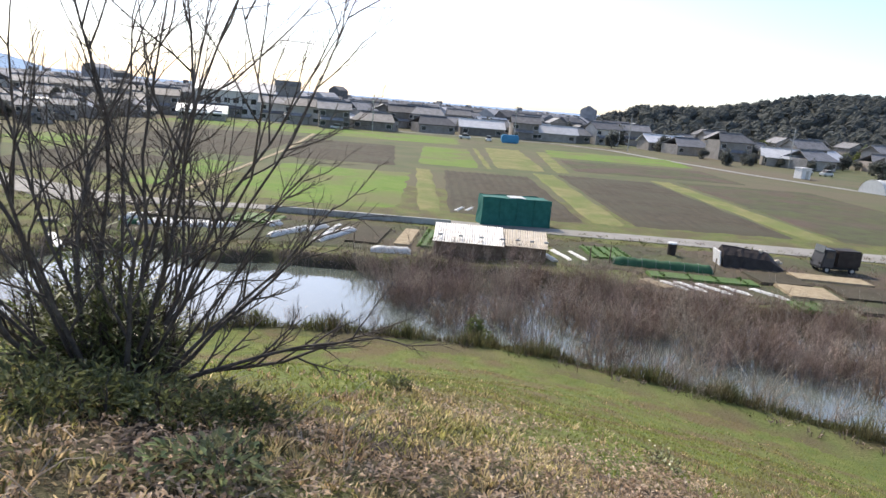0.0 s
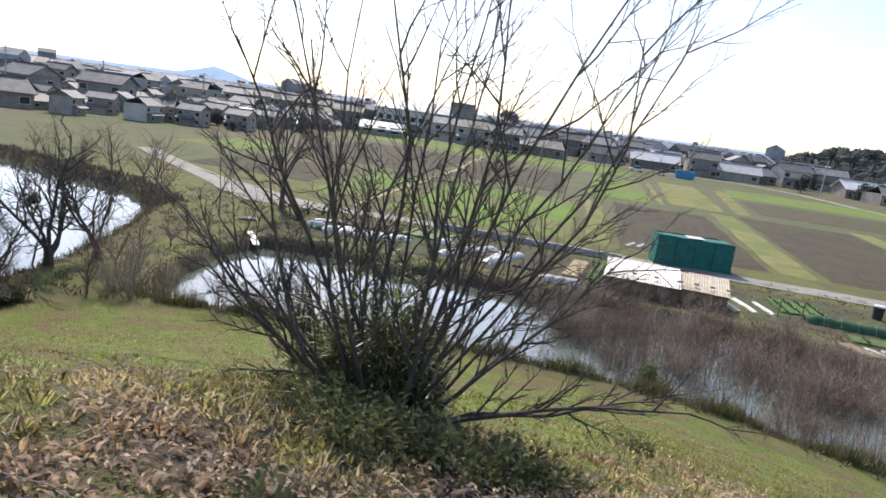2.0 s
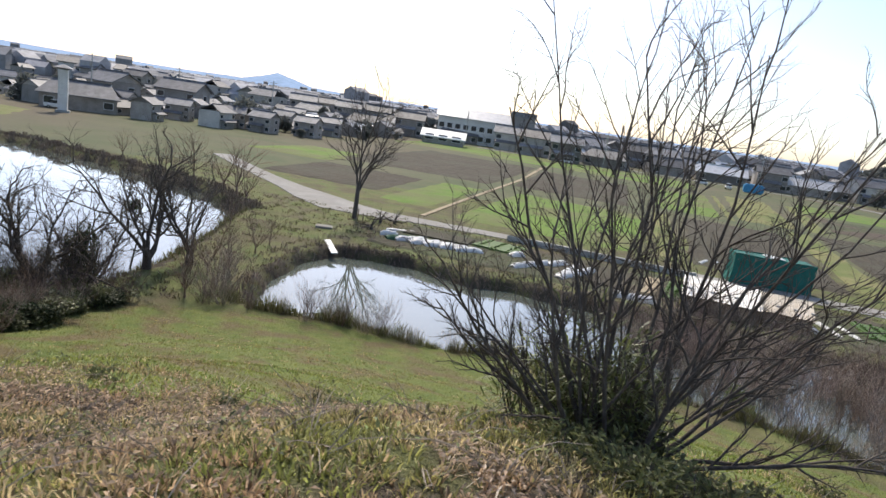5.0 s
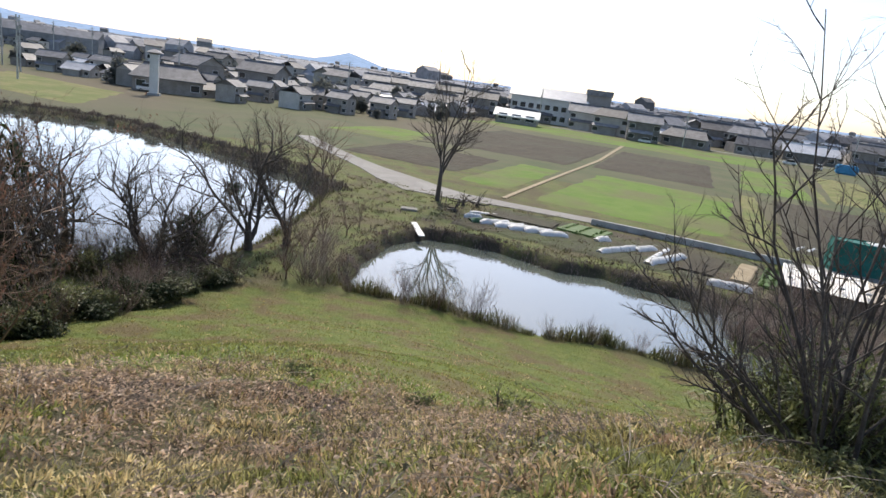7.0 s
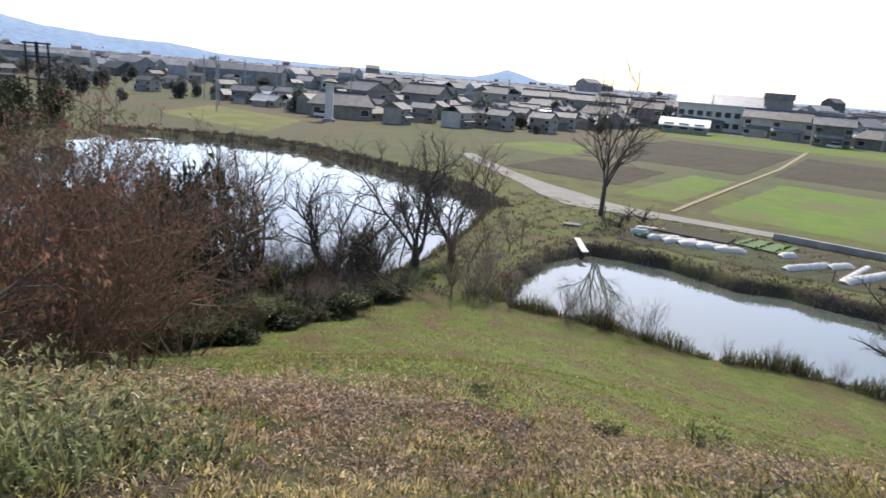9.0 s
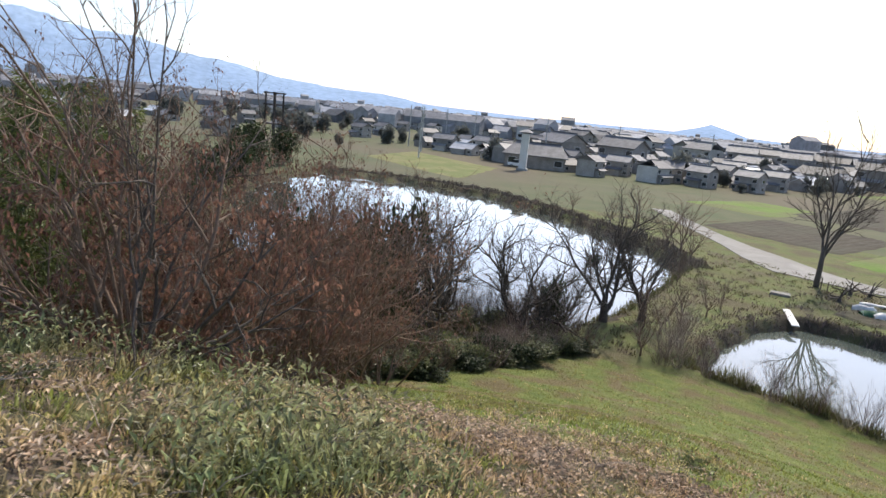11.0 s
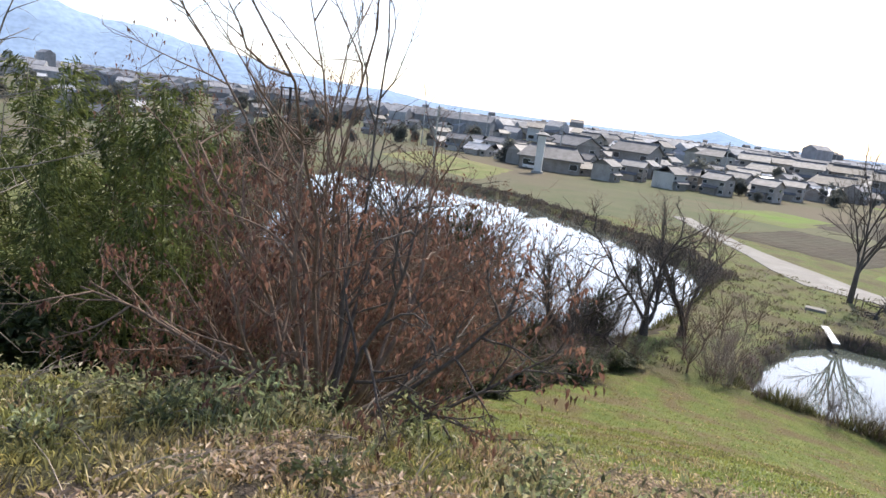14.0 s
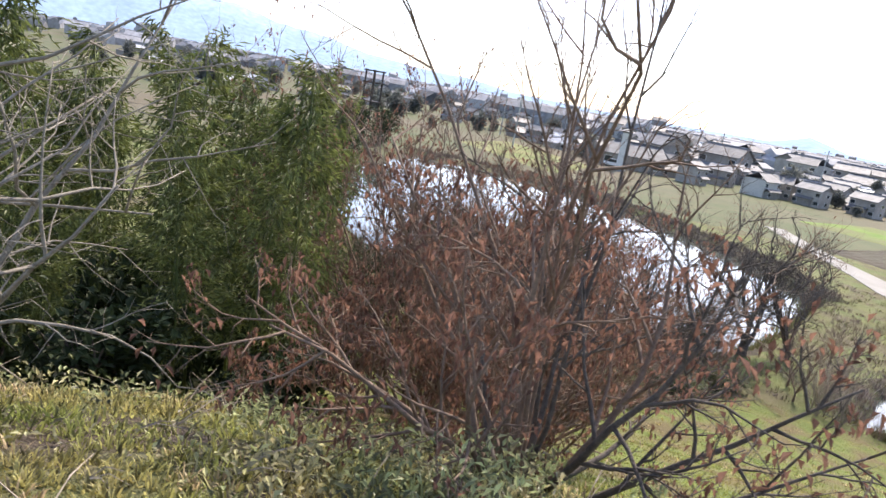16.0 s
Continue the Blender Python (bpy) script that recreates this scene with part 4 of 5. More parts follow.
def edge_weeds():
    """Taller green weeds along the brink of the mound."""
    t = Tubes(320)
    rng = t.rng
    leaves = Tubes(321)
    for _ in range(4600):
        deg = rng.uniform(3, 96)
        a = radians(deg)
        r = rng.uniform(4.4, 6.2) + (0.8 * rng.random() if deg > 35 else 0)
        x, y = CX - math.sin(a) * r, CY + math.cos(a) * r
        drift = math.sin(x * 2.1) + math.sin(y * 1.7 + x) + 0.8 * math.sin(x * 5.3 + y * 4.1)
        if drift < rng.gauss(-0.2, 0.5):
            continue
        z = ground_at(x, y)
        tall = (1.0 + 0.25 * drift) * (1.15 if deg < 42 else 0.55)
        for _ in range(4):
            t.blade(Vector((x + rng.gauss(0, 0.06), y + rng.gauss(0, 0.06), z - 0.02)), Vector((rng.gauss(0, 0.5), rng.gauss(0, 0.5), 1)), rng.uniform(0.06, 0.22) * tall, rng.uniform(0.010, 0.018), 0.5)
        if drift > -0.2 and rng.random() < 0.6:
            for _ in range(4):
                leaves.leaf(Vector((x + rng.gauss(0, 0.09), y + rng.gauss(0, 0.09), z + rng.uniform(0.02, 0.26) * tall)), rand_dir(rng, 0.5), rng.uniform(0.04, 0.085), 0.026)
    stuff("broad_weeds", leaves, LEAF_GREEN, "green broad-leaved weeds among the tall grass", "weeds")
    stuff("weeds", t, LEAF_GREEN, "tufts of lush green weeds along the brink", "weeds")


edge_weeds()


def meadow():
    """Dry and green blades on the mound: dense along the walk, sparse down the slope."""
    rs = np.random.RandomState(3)
    green, dry, broad = Tubes(1), Tubes(2), Tubes(4)

    def patch(x, y):
        return np.sin(x * 0.9 + 2 * np.sin(y * 0.6)) + np.sin(y * 1.3 + 1.5 * np.sin(x * 0.8)) + 0.6 * np.sin(x * 2.7 + y * 2.1)

    def scatter(n, x0, x1, y0, y1):
        x, y = rs.uniform(x0, x1, n), rs.uniform(y0, y1, n)
        r = np.hypot(x - CX, y - CY)
        return x, y, land(x, y), patch(x, y), r

    fallen = Tubes(9)
    rng = random.Random(21)

    def tuft(host, q, size, blades, lean):
        for _ in range(blades):
            a, o = rng.uniform(0, 6.283), math.sqrt(rng.random())
            d = Vector((math.cos(a) * o * lean, math.sin(a) * o * lean, 1))
            host.blade(q + Vector((math.cos(a) * 0.05 * o, math.sin(a) * 0.05 * o, -0.01)), d, rng.uniform(0.05, 0.115) * size, rng.uniform(0.008, 0.015), 0.45)

    def curled(q, n, spread):
        for _ in range(n):
            a = rng.uniform(0, 6.283)
            fallen.leaf(q + Vector((rng.gauss(0, spread), rng.gauss(0, spread), rng.uniform(0.005, 0.06))), Vector((math.cos(a), math.sin(a), rng.gauss(0.15, 0.45))), rng.uniform(0.025, 0.065), rng.uniform(0.010, 0.024), rng.uniform(0.1, 0.7))

    x, y, z, p, r = scatter(52000, -17, 5, -3, 11.5)
    edge, az = brink(x, y), np.degrees(np.arctan2(-(x - CX), y - CY))
    fine = np.sin(3.3 * x + 1.9 * np.sin(2.6 * y)) + np.sin(3.9 * y + 1.7 * np.sin(2.9 * x)) + 0.8 * np.sin(6.1 * x - 5.3 * y)
    for i in range(len(x)):
        out = r[i] - edge[i] + rng.gauss(0, 0.45) + 0.25 * fine[i]
        if r[i] < 2.0 or out > 3.0 or (out > 0 and rng.random() < 0.8 + 0.06 * out):
            continue
        q = Vector((x[i], y[i], z[i]))
        lush = 0.5 * p[i] + 0.45 * fine[i] + 1.5 * ease((az[i] - 15) / 30) + rng.gauss(0, 0.4)
        mat_of_leaves = -1.3 < out < 0 and -16 < az[i] < 14
        if lush < -0.6 or (mat_of_leaves and rng.random() < 0.45):
            curled(q, 9, 0.05)
            if rng.random() < 0.22:
                tuft(dry, q, rng.uniform(0.5, 0.9), 7, 1.2)
        elif lush > 0.55:
            tuft(green, q, rng.uniform(0.7, 1.25) * (0.7 if out > 0 else 1.0), 10, 0.9)
        else:
            tuft(dry, q, rng.uniform(0.7, 1.3), 11, 0.8)
            tuft(green, q, rng.uniform(0.5, 0.9), 3, 0.9)
            if rng.random() < 0.25:
                curled(q, 2, 0.06)
    stuff("fallen_leaves", fallen, DEAD_LEAF, "curled pale brown fallen leaves in the grass", "leaf litter")
    x, y, z, p, r = scatter(1800, -17, 4, -3, 9)
    for i in range(len(x)):
        if 2.5 < r[i] < 11.5 and p[i] > -0.2:
            rng = broad.rng
            for _ in range(4):
                broad.leaf(Vector((x[i] + rng.gauss(0, 0.05), y[i] + rng.gauss(0, 0.05), z[i] + rng.uniform(0.02, 0.14))), rand_dir(rng, 0.6), rng.uniform(0.03, 0.065), 0.024)
    stalks = Tubes(7)
    x, y, z, p, r = scatter(1500, -17, 5, -3, 11)
    for i in range(len(x)):
        if 3.0 < r[i] < 12.5 and r[i] < brink(x[i], y[i]) + 0.3:
            rng = stalks.rng
            a, n = rng.uniform(0, 6.283), rng.randint(1, 3)
            for _ in range(n):
                a += rng.gauss(0, 0.6)
                d = Vector((math.cos(a), math.sin(a), rng.uniform(0.1, 0.5))).normalized()
                ln = rng.uniform(0.15, 0.55)
                q = Vector((x[i], y[i], z[i]))
                stalks.tube([q, q + d * ln * 0.5 + Vector((0, 0, 0.04)), q + d * ln], [0.004, 0.003, 0.0015], 3)
    stuff("dead_stalks", stalks, SHOOT_PALE, "pale dead stalks tangled in the grass", "stalks")
    lawn = Tubes(5)
    for n, x0, x1, y0, y1 in ((150000, -34, 16, 4, 29), (45000, -20, 10, 2, 17)):
        x, y, z, p, r = scatter(n, x0, x1, y0, y1)
        edge = brink(x, y)
        for i in range(len(x)):
            if edge[i] - 0.2 + lawn.rng.gauss(0, 0.4) < r[i] < 31.5 and z[i] > 0.5:
                rng = lawn.rng
                lawn.blade(Vector((x[i], y[i], z[i] - 0.01)), Vector((rng.gauss(0, 0.5), rng.gauss(0, 0.5), 1)), rng.uniform(0.03, 0.085), 0.02, 0.4)
    tussocks, wisps = Tubes(51), Tubes(52)
    x, y, z, p, r = scatter(5200, -26, 14, 3, 24)
    edge = brink(x, y)
    for i in range(len(x)):
        if edge[i] + 0.2 < r[i] < 29 and z[i] > 0.9 and p[i] > -0.6:
            rng = tussocks.rng
            host = wisps if rng.random() < 0.35 else tussocks
            for _ in range(9):
                a, o = rng.uniform(0, 6.283), rng.random()
                host.blade(Vector((x[i] + math.cos(a) * 0.09 * o, y[i] + math.sin(a) * 0.09 * o, z[i] - 0.02)), Vector((math.cos(a) * o, math.sin(a) * o, 1)), rng.uniform(0.06, 0.14), 0.016, 0.5)
    stuff("grass_tussocks", tussocks, BLADE_GREEN, "small green tussocks on the grassy slope", "grass")
    stuff("dead_wisps", wisps, BLADE_DRY, "pale dead wisps on the grassy slope", "dry grass")
    stuff("grass", green, BLADE_GREEN, "short green grass growing through dry litter", "grass")
    stuff("dry_grass", dry, BLADE_DRY, "pale dry grass and leaf litter on the mound", "dry grass")
    stuff("weeds", broad, LEAF_GREEN, "low broad-leaved weeds among the dry grass", "weeds")
    stuff("lawn", lawn, LAWN, "short green turf on the slope", "grass")



def rough_grass():
    """Tussocks on the dyke, the pond banks and between the garden plots."""
    rs = np.random.RandomState(8)
    t, u = Tubes(330), Tubes(331)
    n = 5200
    x, y = rs.uniform(-40, 40, n), rs.uniform(19, 57, n)
    z = land(x, y)
    for i in range(n):
        if not 0.25 < z[i] < 1.4 or math.hypot(x[i] - CX, y[i] - CY) < 32:
            continue
        host = t if rs.rand() < 0.6 else u
        s = rs.uniform(0.6, 1.3)
        for _ in range(12):
            a, o = rs.uniform(0, 6.283), rs.rand()
            host.blade(Vector((x[i] + math.cos(a) * 0.16 * s, y[i] + math.sin(a) * 0.16 * s, z[i] - 0.03)), Vector((math.cos(a) * o, math.sin(a) * o, 1)), rs.uniform(0.15, 0.42) * s, 0.035, 0.5)
    stuff("rough_grass", t, SEDGE, "rough tussocky grass on the dyke and banks", "grass")
    stuff("dead_grass", u, REED, "dead brown weeds between the plots", "weeds")


meadow()
rng = random.Random(77)
for k, (x, y, w) in enumerate(((-6.67, 7.62, 0.34), (-8.9, 6.8, 0.18), (-8.6, 2.6, 0.2), (-3.4, 4.2, 0.2), (-9.9, 0.9, 0.18), (-10.9, -0.2, 0.22), (-11.2, 0.4, 0.2), (-10.4, -0.9, 0.17), (1.2, 8.2, 0.26), (-1.6, 8.5, 0.2), (-7.5, 7.0, 0.16))):
    leafy_clump("weed", x, y, w, w * 1.1, 150, (0.055, 0.028), LEAF_GREEN if k % 3 == 2 else LEAF_DARK, "leafy dark green weed growing in the dry grass", "weed", 400 + k, 5)
rough_grass()


# ---- the pond's edge, gardens and sheds ----
def pillar():
    root = empty("concrete_pillar", pose(-105.4, 93.8, LEVEL, 0, 0, 40), "tall weathered concrete pillar with a dark cap", "pillar")
    part("plinth", box_bm(2.2, 2.2, 0.5, 0, 0, -0.1, 0.05), CONC, root)
    part("shaft", box_bm(1.5, 1.5, 7.0, 0, 0, 0.4, 0.06), WALL_WHITE, root)
    part("cap", box_bm(1.9, 1.9, 0.3, 0, 0, 7.4, 0.05), ROOF, root, "dark weathered cap")
    bm = bmesh.new()
    bmesh.ops.create_cone(bm, segments=4, radius1=2.0, radius2=0.1, depth=0.6, cap_ends=True, matrix=Matrix.Translation((0, 0, 8.0)) @ Matrix.Rotation(radians(45), 4, "Z"))
    part("roof", bm, ROOF, root)


pillar()
plank = part("plank", box_bm(0.45, 2.6, 0.07, 0, 0, 0, 0.01), PAINT)
plank.matrix_basis = pose(-23.9, 41.55, 0.62, 7, 0, 40)
tagged(plank, "white board leading from the bank into the pond", "plank")
slab = part("stone_slab", box_bm(1.3, 0.9, 0.2, 0, 0, -0.08, 0.05), ROAD)
slab.matrix_basis = pose(-27.2, 46.6, LEVEL + 0.05, 0, 0, 25)
tagged(slab, "low concrete slab in the grass by the dyke", "slab")

wall = part("retaining_wall", box_bm(15.5, 0.3, 0.75, 0, 0, -0.25, 0.03), CONC)
wall.matrix_basis = pose(-7.2, 56.55, LEVEL, 0, 0, -1)
tagged(wall, "low concrete retaining wall along the farm lane", "wall", kind="structure")


def garden_bed(x, y, w, d, material, label, rz=0, h=0.16, rows=0):
    """Raised bed with rounded edges and, if wanted, planting rows."""
    root = empty("garden_bed", pose(x, y, LEVEL - 0.05, 0, 0, rz), label, "garden bed", "garden beds")
    part("soil", box_bm(w, d, h + 0.1, 0, 0, 0, 0.07), material, root)
    for k in range(rows):
        t = Tubes(int(abs(x * 13 + y * 7)) + k)
        for _ in range(int(d * 26)):
            q = Vector(((k + 0.5) / rows * w - w / 2 + t.rng.gauss(0, 0.05), t.rng.uniform(-d / 2, d / 2), h + 0.05))
            t.leaf(q, rand_dir(t.rng, 1.0), t.rng.uniform(0.12, 0.28), 0.1)
        child("row", t.mesh("row", VEG, False), root, "row of green vegetables")
    return root


def row_cover(x, y, length, rz, w=0.75, h=0.45, material=PLASTIC, label="low tunnel of white plastic over a vegetable row"):
    """A plastic tunnel over hoops, a little sagging between them."""
    root = empty("row_cover", pose(x, y, LEVEL + 0.02, 0, 0, rz), label, "row cover", "row covers")
    verts, faces = [], []
    n, m = max(6, int(length / 0.25)), 8
    rng = random.Random(int(abs(x * 100 + y * 10)))
    for i in range(n + 1):
        end = min(i, n - i)
        s = (0.55 if end == 0 else 1.0) * (1 - 0.08 * (i % 3 == 1)) * rng.uniform(0.95, 1.04)
        for j in range(m + 1):
            a = math.pi * j / m
            verts.append((length * (i / n - 0.5), -math.cos(a) * w / 2 * rng.uniform(0.97, 1.03), math.sin(a) * h * s))
    for i in range(n):
        for j in range(m):
            a = i * (m + 1) + j
            faces.append((a, a + 1, a + m + 2, a + m + 1))
    faces.append(tuple(range(m + 1)))
    faces.append(tuple(n * (m + 1) + j for j in range(m + 1)))
    raw("sheet", verts, faces, material, root, smooth=True)
    t = Tubes(1)
    for k in range(max(2, int(length / 0.9)) + 1):
        xx = length * (k / max(2, int(length / 0.9)) - 0.5) * 0.98
        pts = [Vector((xx, -math.cos(math.pi * j / 8) * (w / 2 + 0.012), math.sin(math.pi * j / 8) * (h + 0.015))) for j in range(9)]
        t.tube(pts, [0.008] * 9, 4)
    child("hoop_frame", t.mesh("hoop_frame", TIN), root)
    return root


for x, y, ln, rz, w in ((-20.6, 48.2, 2.6, 42, 0.9), (-19.4, 48.2, 2.6, 40, 1.0), (-18.3, 48.3, 2.6, 38, 1.0), (-17.2, 48.5, 2.4, 35, 0.9), (-16.1, 48.6, 2.2, 35, 0.9), (-22.3, 51.2, 3.0, 20, 0.5), (-22.6, 48.6, 1.4, 20, 0.6),
                      (-11.2, 48.2, 4.2, 62, 0.6), (-7.9, 48.5, 5.2, 68, 0.8), (-9.6, 50.5, 2.2, 60, 0.7), (-12.8, 50.6, 1.4, 60, 0.7), (-3.7, 44.9, 2.7, 4, 0.8),
                      (-8.6, 49.8, 6.0, 82, 0.5), (7.1, 47.6, 3.6, 104, 0.5), (8.3, 47.9, 3.2, 104, 0.4), (9.5, 48.0, 2.8, 104, 0.35),
                      (14.2, 41.4, 2.2, 122, 0.3), (15.2, 41.4, 2.4, 122, 0.35), (16.6, 41.2, 2.6, 122, 0.35), (18.0, 41.2, 2.2, 122, 0.3), (20.0, 41.0, 2.6, 122, 0.4), (1.6, 65.4, 2.2, 70, 0.4), (2.6, 65.8, 2.2, 70, 0.4)):
    row_cover(x, y, ln, rz, w * 0.95, 0.2 if w < 0.55 else 0.42)
row_cover(15.0, 46.2, 6.8, -6, 0.9, 0.6, GREEN_NET, "long low tunnel of green netting over vegetables")
row_cover(-21.4, 47.9, 2.2, 40, 0.9, 0.4, GREEN_NET, "low tunnel of green netting over a vegetable row")
for x, y, w, d, m, rows, rz in ((-19.5, 51.8, 5.5, 2.6, SOIL, 0, 2), (-14.6, 52.6, 3.6, 3.4, VEG, 3, -8), (-5.6, 49.6, 2.4, 6.0, SOIL, 0, -6), (-2.8, 49.8, 1.2, 6.0, STRAW, 0, -6), (-1.2, 50.0, 1.1, 6.2, VEG, 2, -6), (0.4, 50.4, 1.1, 5.8, SOIL, 0, -6),
                          (12.0, 49.6, 3.2, 3.8, VEG, 4, 4), (16.8, 43.6, 7.0, 1.6, VEG, 4, -4), (22.6, 45.2, 3.6, 3.0, SOIL, 0, 0), (13.0, 41.3, 1.0, 2.2, STRAW, 0, 30),
                          (23.0, 42.0, 3.2, 3.2, STRAW, 0, -8), (27.4, 42.6, 4.4, 3.4, SOIL, 0, -6), (27.0, 46.4, 5.2, 2.0, STRAW, 0, -6), (33, 44, 4.0, 4.0, STRAW, 0, 0), (21.2, 38.5, 2.0, 2.0, VEG, 2, 0), (26.5, 38.6, 5.0, 1.6, SOIL, 0, -3)):
    garden_bed(x, y, w, d, m, {"ploughed_soil": "bare dug garden bed", "straw_mulch": "garden bed under pale straw", "vegetable_leaves": "garden bed with rows of green vegetables"}[m.name], rz, rows=rows)
for x, y, w, d in ((27.6, 43.0, 3.4, 0.9), (28.0, 41.8, 3.6, 0.8), (32.5, 45.6, 2.2, 0.8)):
    row_cover(x, y, w, -6, d, 0.18, PLASTIC, "flat sheet of pale plastic mulch on a bed")


def corrugated(w, d, pitch=0.16, amp=0.02, sag=0.03):
    n = int(w / (pitch / 2))
    verts, faces = [], []
    for s in (0, 1):
        for i in range(n + 1):
            for j in range(4):
                verts.append((w * (i / n - 0.5), d * (j / 3 - 0.5), amp * (1 if i % 2 else -1) - sag * math.sin(math.pi * j / 3) - 0.02 * s))
    m = (n + 1) * 4
    for s in (0, 1):
        for i in range(n):
            for j in range(3):
                a = s * m + i * 4 + j
                faces.append((a, a + 1, a + 5, a + 4))
    return verts, faces


def shed(x, y, w, d, h, roof_mat, rz, label, tilt=9):
    root = empty("shed", pose(x, y, LEVEL, 0, 0, rz), label, "shed")
    for sx in (-1, 1):
        for sy in (-1, 1):
            part("post", box_bm(0.1, 0.1, h + 0.15 * sy, sx * (w / 2 - 0.12), sy * (d / 2 - 0.12), -0.1, 0.01), WOOD, root)
    n = 9
    for k in range(n):
        part("board", box_bm(w / n - 0.02, 0.03, h - 0.25, w * ((k + 0.5) / n - 0.5), -d / 2 + 0.05, 0.0, 0.004), WOOD, root)
    for sx in (-1, 1):
        part("side_wall", box_bm(0.04, d - 0.3, h - 0.2, sx * (w / 2 - 0.05), 0, 0, 0.005), TIN_TAN, root)
    part("back_wall", box_bm(w - 0.2, 0.04, h, 0, d / 2 - 0.06, 0, 0.005), WOOD, root)
    for k in range(3):
        v, f = corrugated(w / 3 + 0.16, d + 0.6)
        raw("roof_sheet", v, f, roof_mat, root, at=pose(w * ((k + 0.5) / 3 - 0.5), 0, h + 0.1 + 0.012 * (k % 2), tilt, 0, 0))
    for k in range(4):
        part("roof_weight", box_bm(0.3, 0.18, 0.12, w * (k / 3.3 - 0.42), -d * 0.35, h + 0.08, 0.02), CONC, root)
    return root


shed(1.5, 46.6, 4.6, 3.2, 1.25, TIN, -3, "wooden garden shed under white corrugated sheets")
shed(5.3, 46.9, 3.2, 2.8, 1.15, TIN_TAN, -6, "low lean-to shed under tan boards")


def covered_stack():
    """The green-netted box beside the lane."""
    root = empty("netted_stack", pose(6.1, 59.6, LEVEL, 0, 0, 8), "long box-shaped stack covered with green netting", "stack")
    verts, faces = [], []
    nx, nz, w, d, h = 14, 4, 6.1, 2.1, 2.45
    rng = random.Random(2)
    ring = [(-w / 2 + w * i / nx, -d / 2) for i in range(nx)] + [(w / 2, -d / 2 + d * i / 4) for i in range(4)] + [(w / 2 - w * i / nx, d / 2) for i in range(nx)] + [(-w / 2, d / 2 - d * i / 4) for i in range(4)]
    m = len(ring)
    for k in range(nz + 1):
        for i, (x, y) in enumerate(ring):
            o = 1 + 0.02 * rng.uniform(-1, 1) + (0.02 if k == 0 else 0)
            verts.append((x * o, y * o * 1.02, h * k / nz * (1 + 0.015 * math.sin(i)) - (0.25 if k == nz and i > 8 and i < 20 else 0) * 0.5))
    for k in range(nz):
        for i in range(m):
            faces.append((k * m + i, k * m + (i + 1) % m, (k + 1) * m + (i + 1) % m, (k + 1) * m + i))
    raw("netting", verts, faces, GREEN_TARP, root, "green netting cover")
    part("top_sheet", box_bm(w - 0.3, d - 0.2, 0.1, 0, 0, h - 0.16, 0.03), GREEN_TARP, root)
    part("white_sheet", box_bm(1.4, d - 0.6, 0.06, 0.1, 0, h - 0.05, 0.02), PLASTIC, root, "white plastic sheet on top")
    for k in range(5):
        part("pole", box_bm(0.05, 0.05, h + 0.1, -w / 2 + w * k / 4, -d / 2 - 0.08, -0.1, 0.01), GREEN_TARP, root)


covered_stack()


def dark_heap():
    root = empty("covered_heap", pose(22.6, 49.0, LEVEL, 0, 0, -6), "long heap under a black sheet with a white end board", "heap")
    verts, faces = [], []
    n, m = 18, 8
    rng = random.Random(3)
    for i in range(n + 1):
        u = i / n
        h = 1.55 * (1 - 0.25 * u) if u < 0.72 else 1.55 * 0.82 * (1 - (u - 0.72) / 0.30)
        for j in range(m + 1):
            a = math.pi * j / m
            verts.append((4.6 * (u - 0.5), -math.cos(a) ** 3 * 0.95 + rng.uniform(-0.04, 0.04), max(0.02, math.sin(a) ** 0.5 * h) + rng.uniform(-0.03, 0.03)))
    for i in range(n):
        for j in range(m):
            a = i * (m + 1) + j
            faces.append((a, a + 1, a + m + 2, a + m + 1))
    faces.append(tuple(range(m + 1)))
    raw("sheet", verts, faces, BLACK_TARP, root, "black plastic sheet")
    part("end_board", box_bm(0.08, 1.7, 1.5, -2.4, 0, 0, 0.01, pose(0, 0, 0, 0, -8, 0)), PAINT, root, "white painted board")
    bm = bmesh.new()
    for k, (x, s) in enumerate(((0.5, 0.2), (1.2, 0.16), (1.9, 0.22), (2.2, 0.15))):
        bmesh.ops.create_icosphere(bm, subdivisions=1, radius=s, matrix=Matrix.Translation((x, 0.1 * k, 1.25 - 0.35 * x * (x > 1))))
    part("sandbag_row", bm, TIN_TAN, root)


dark_heap()


def wheel(parent, x, y, r=0.27):
    bm = bmesh.new()
    bmesh.ops.create_cone(bm, segments=20, radius1=r, radius2=r, depth=0.16, cap_ends=True, matrix=Matrix.Translation((x, y, r)) @ Matrix.Rotation(radians(90), 4, "X"))
    bmesh.ops.bevel(bm, geom=bm.edges[:], offset=0.02, segments=1, affect="EDGES")
    w = part("wheel", bm, RUBBER, parent)
    bm = bmesh.new()
    bmesh.ops.create_cone(bm, segments=16, radius1=r * 0.6, radius2=r * 0.5, depth=0.175, cap_ends=True, matrix=Matrix.Translation((x, y, r)) @ Matrix.Rotation(radians(90), 4, "X"))
    part("rim", bm, TIN, w)


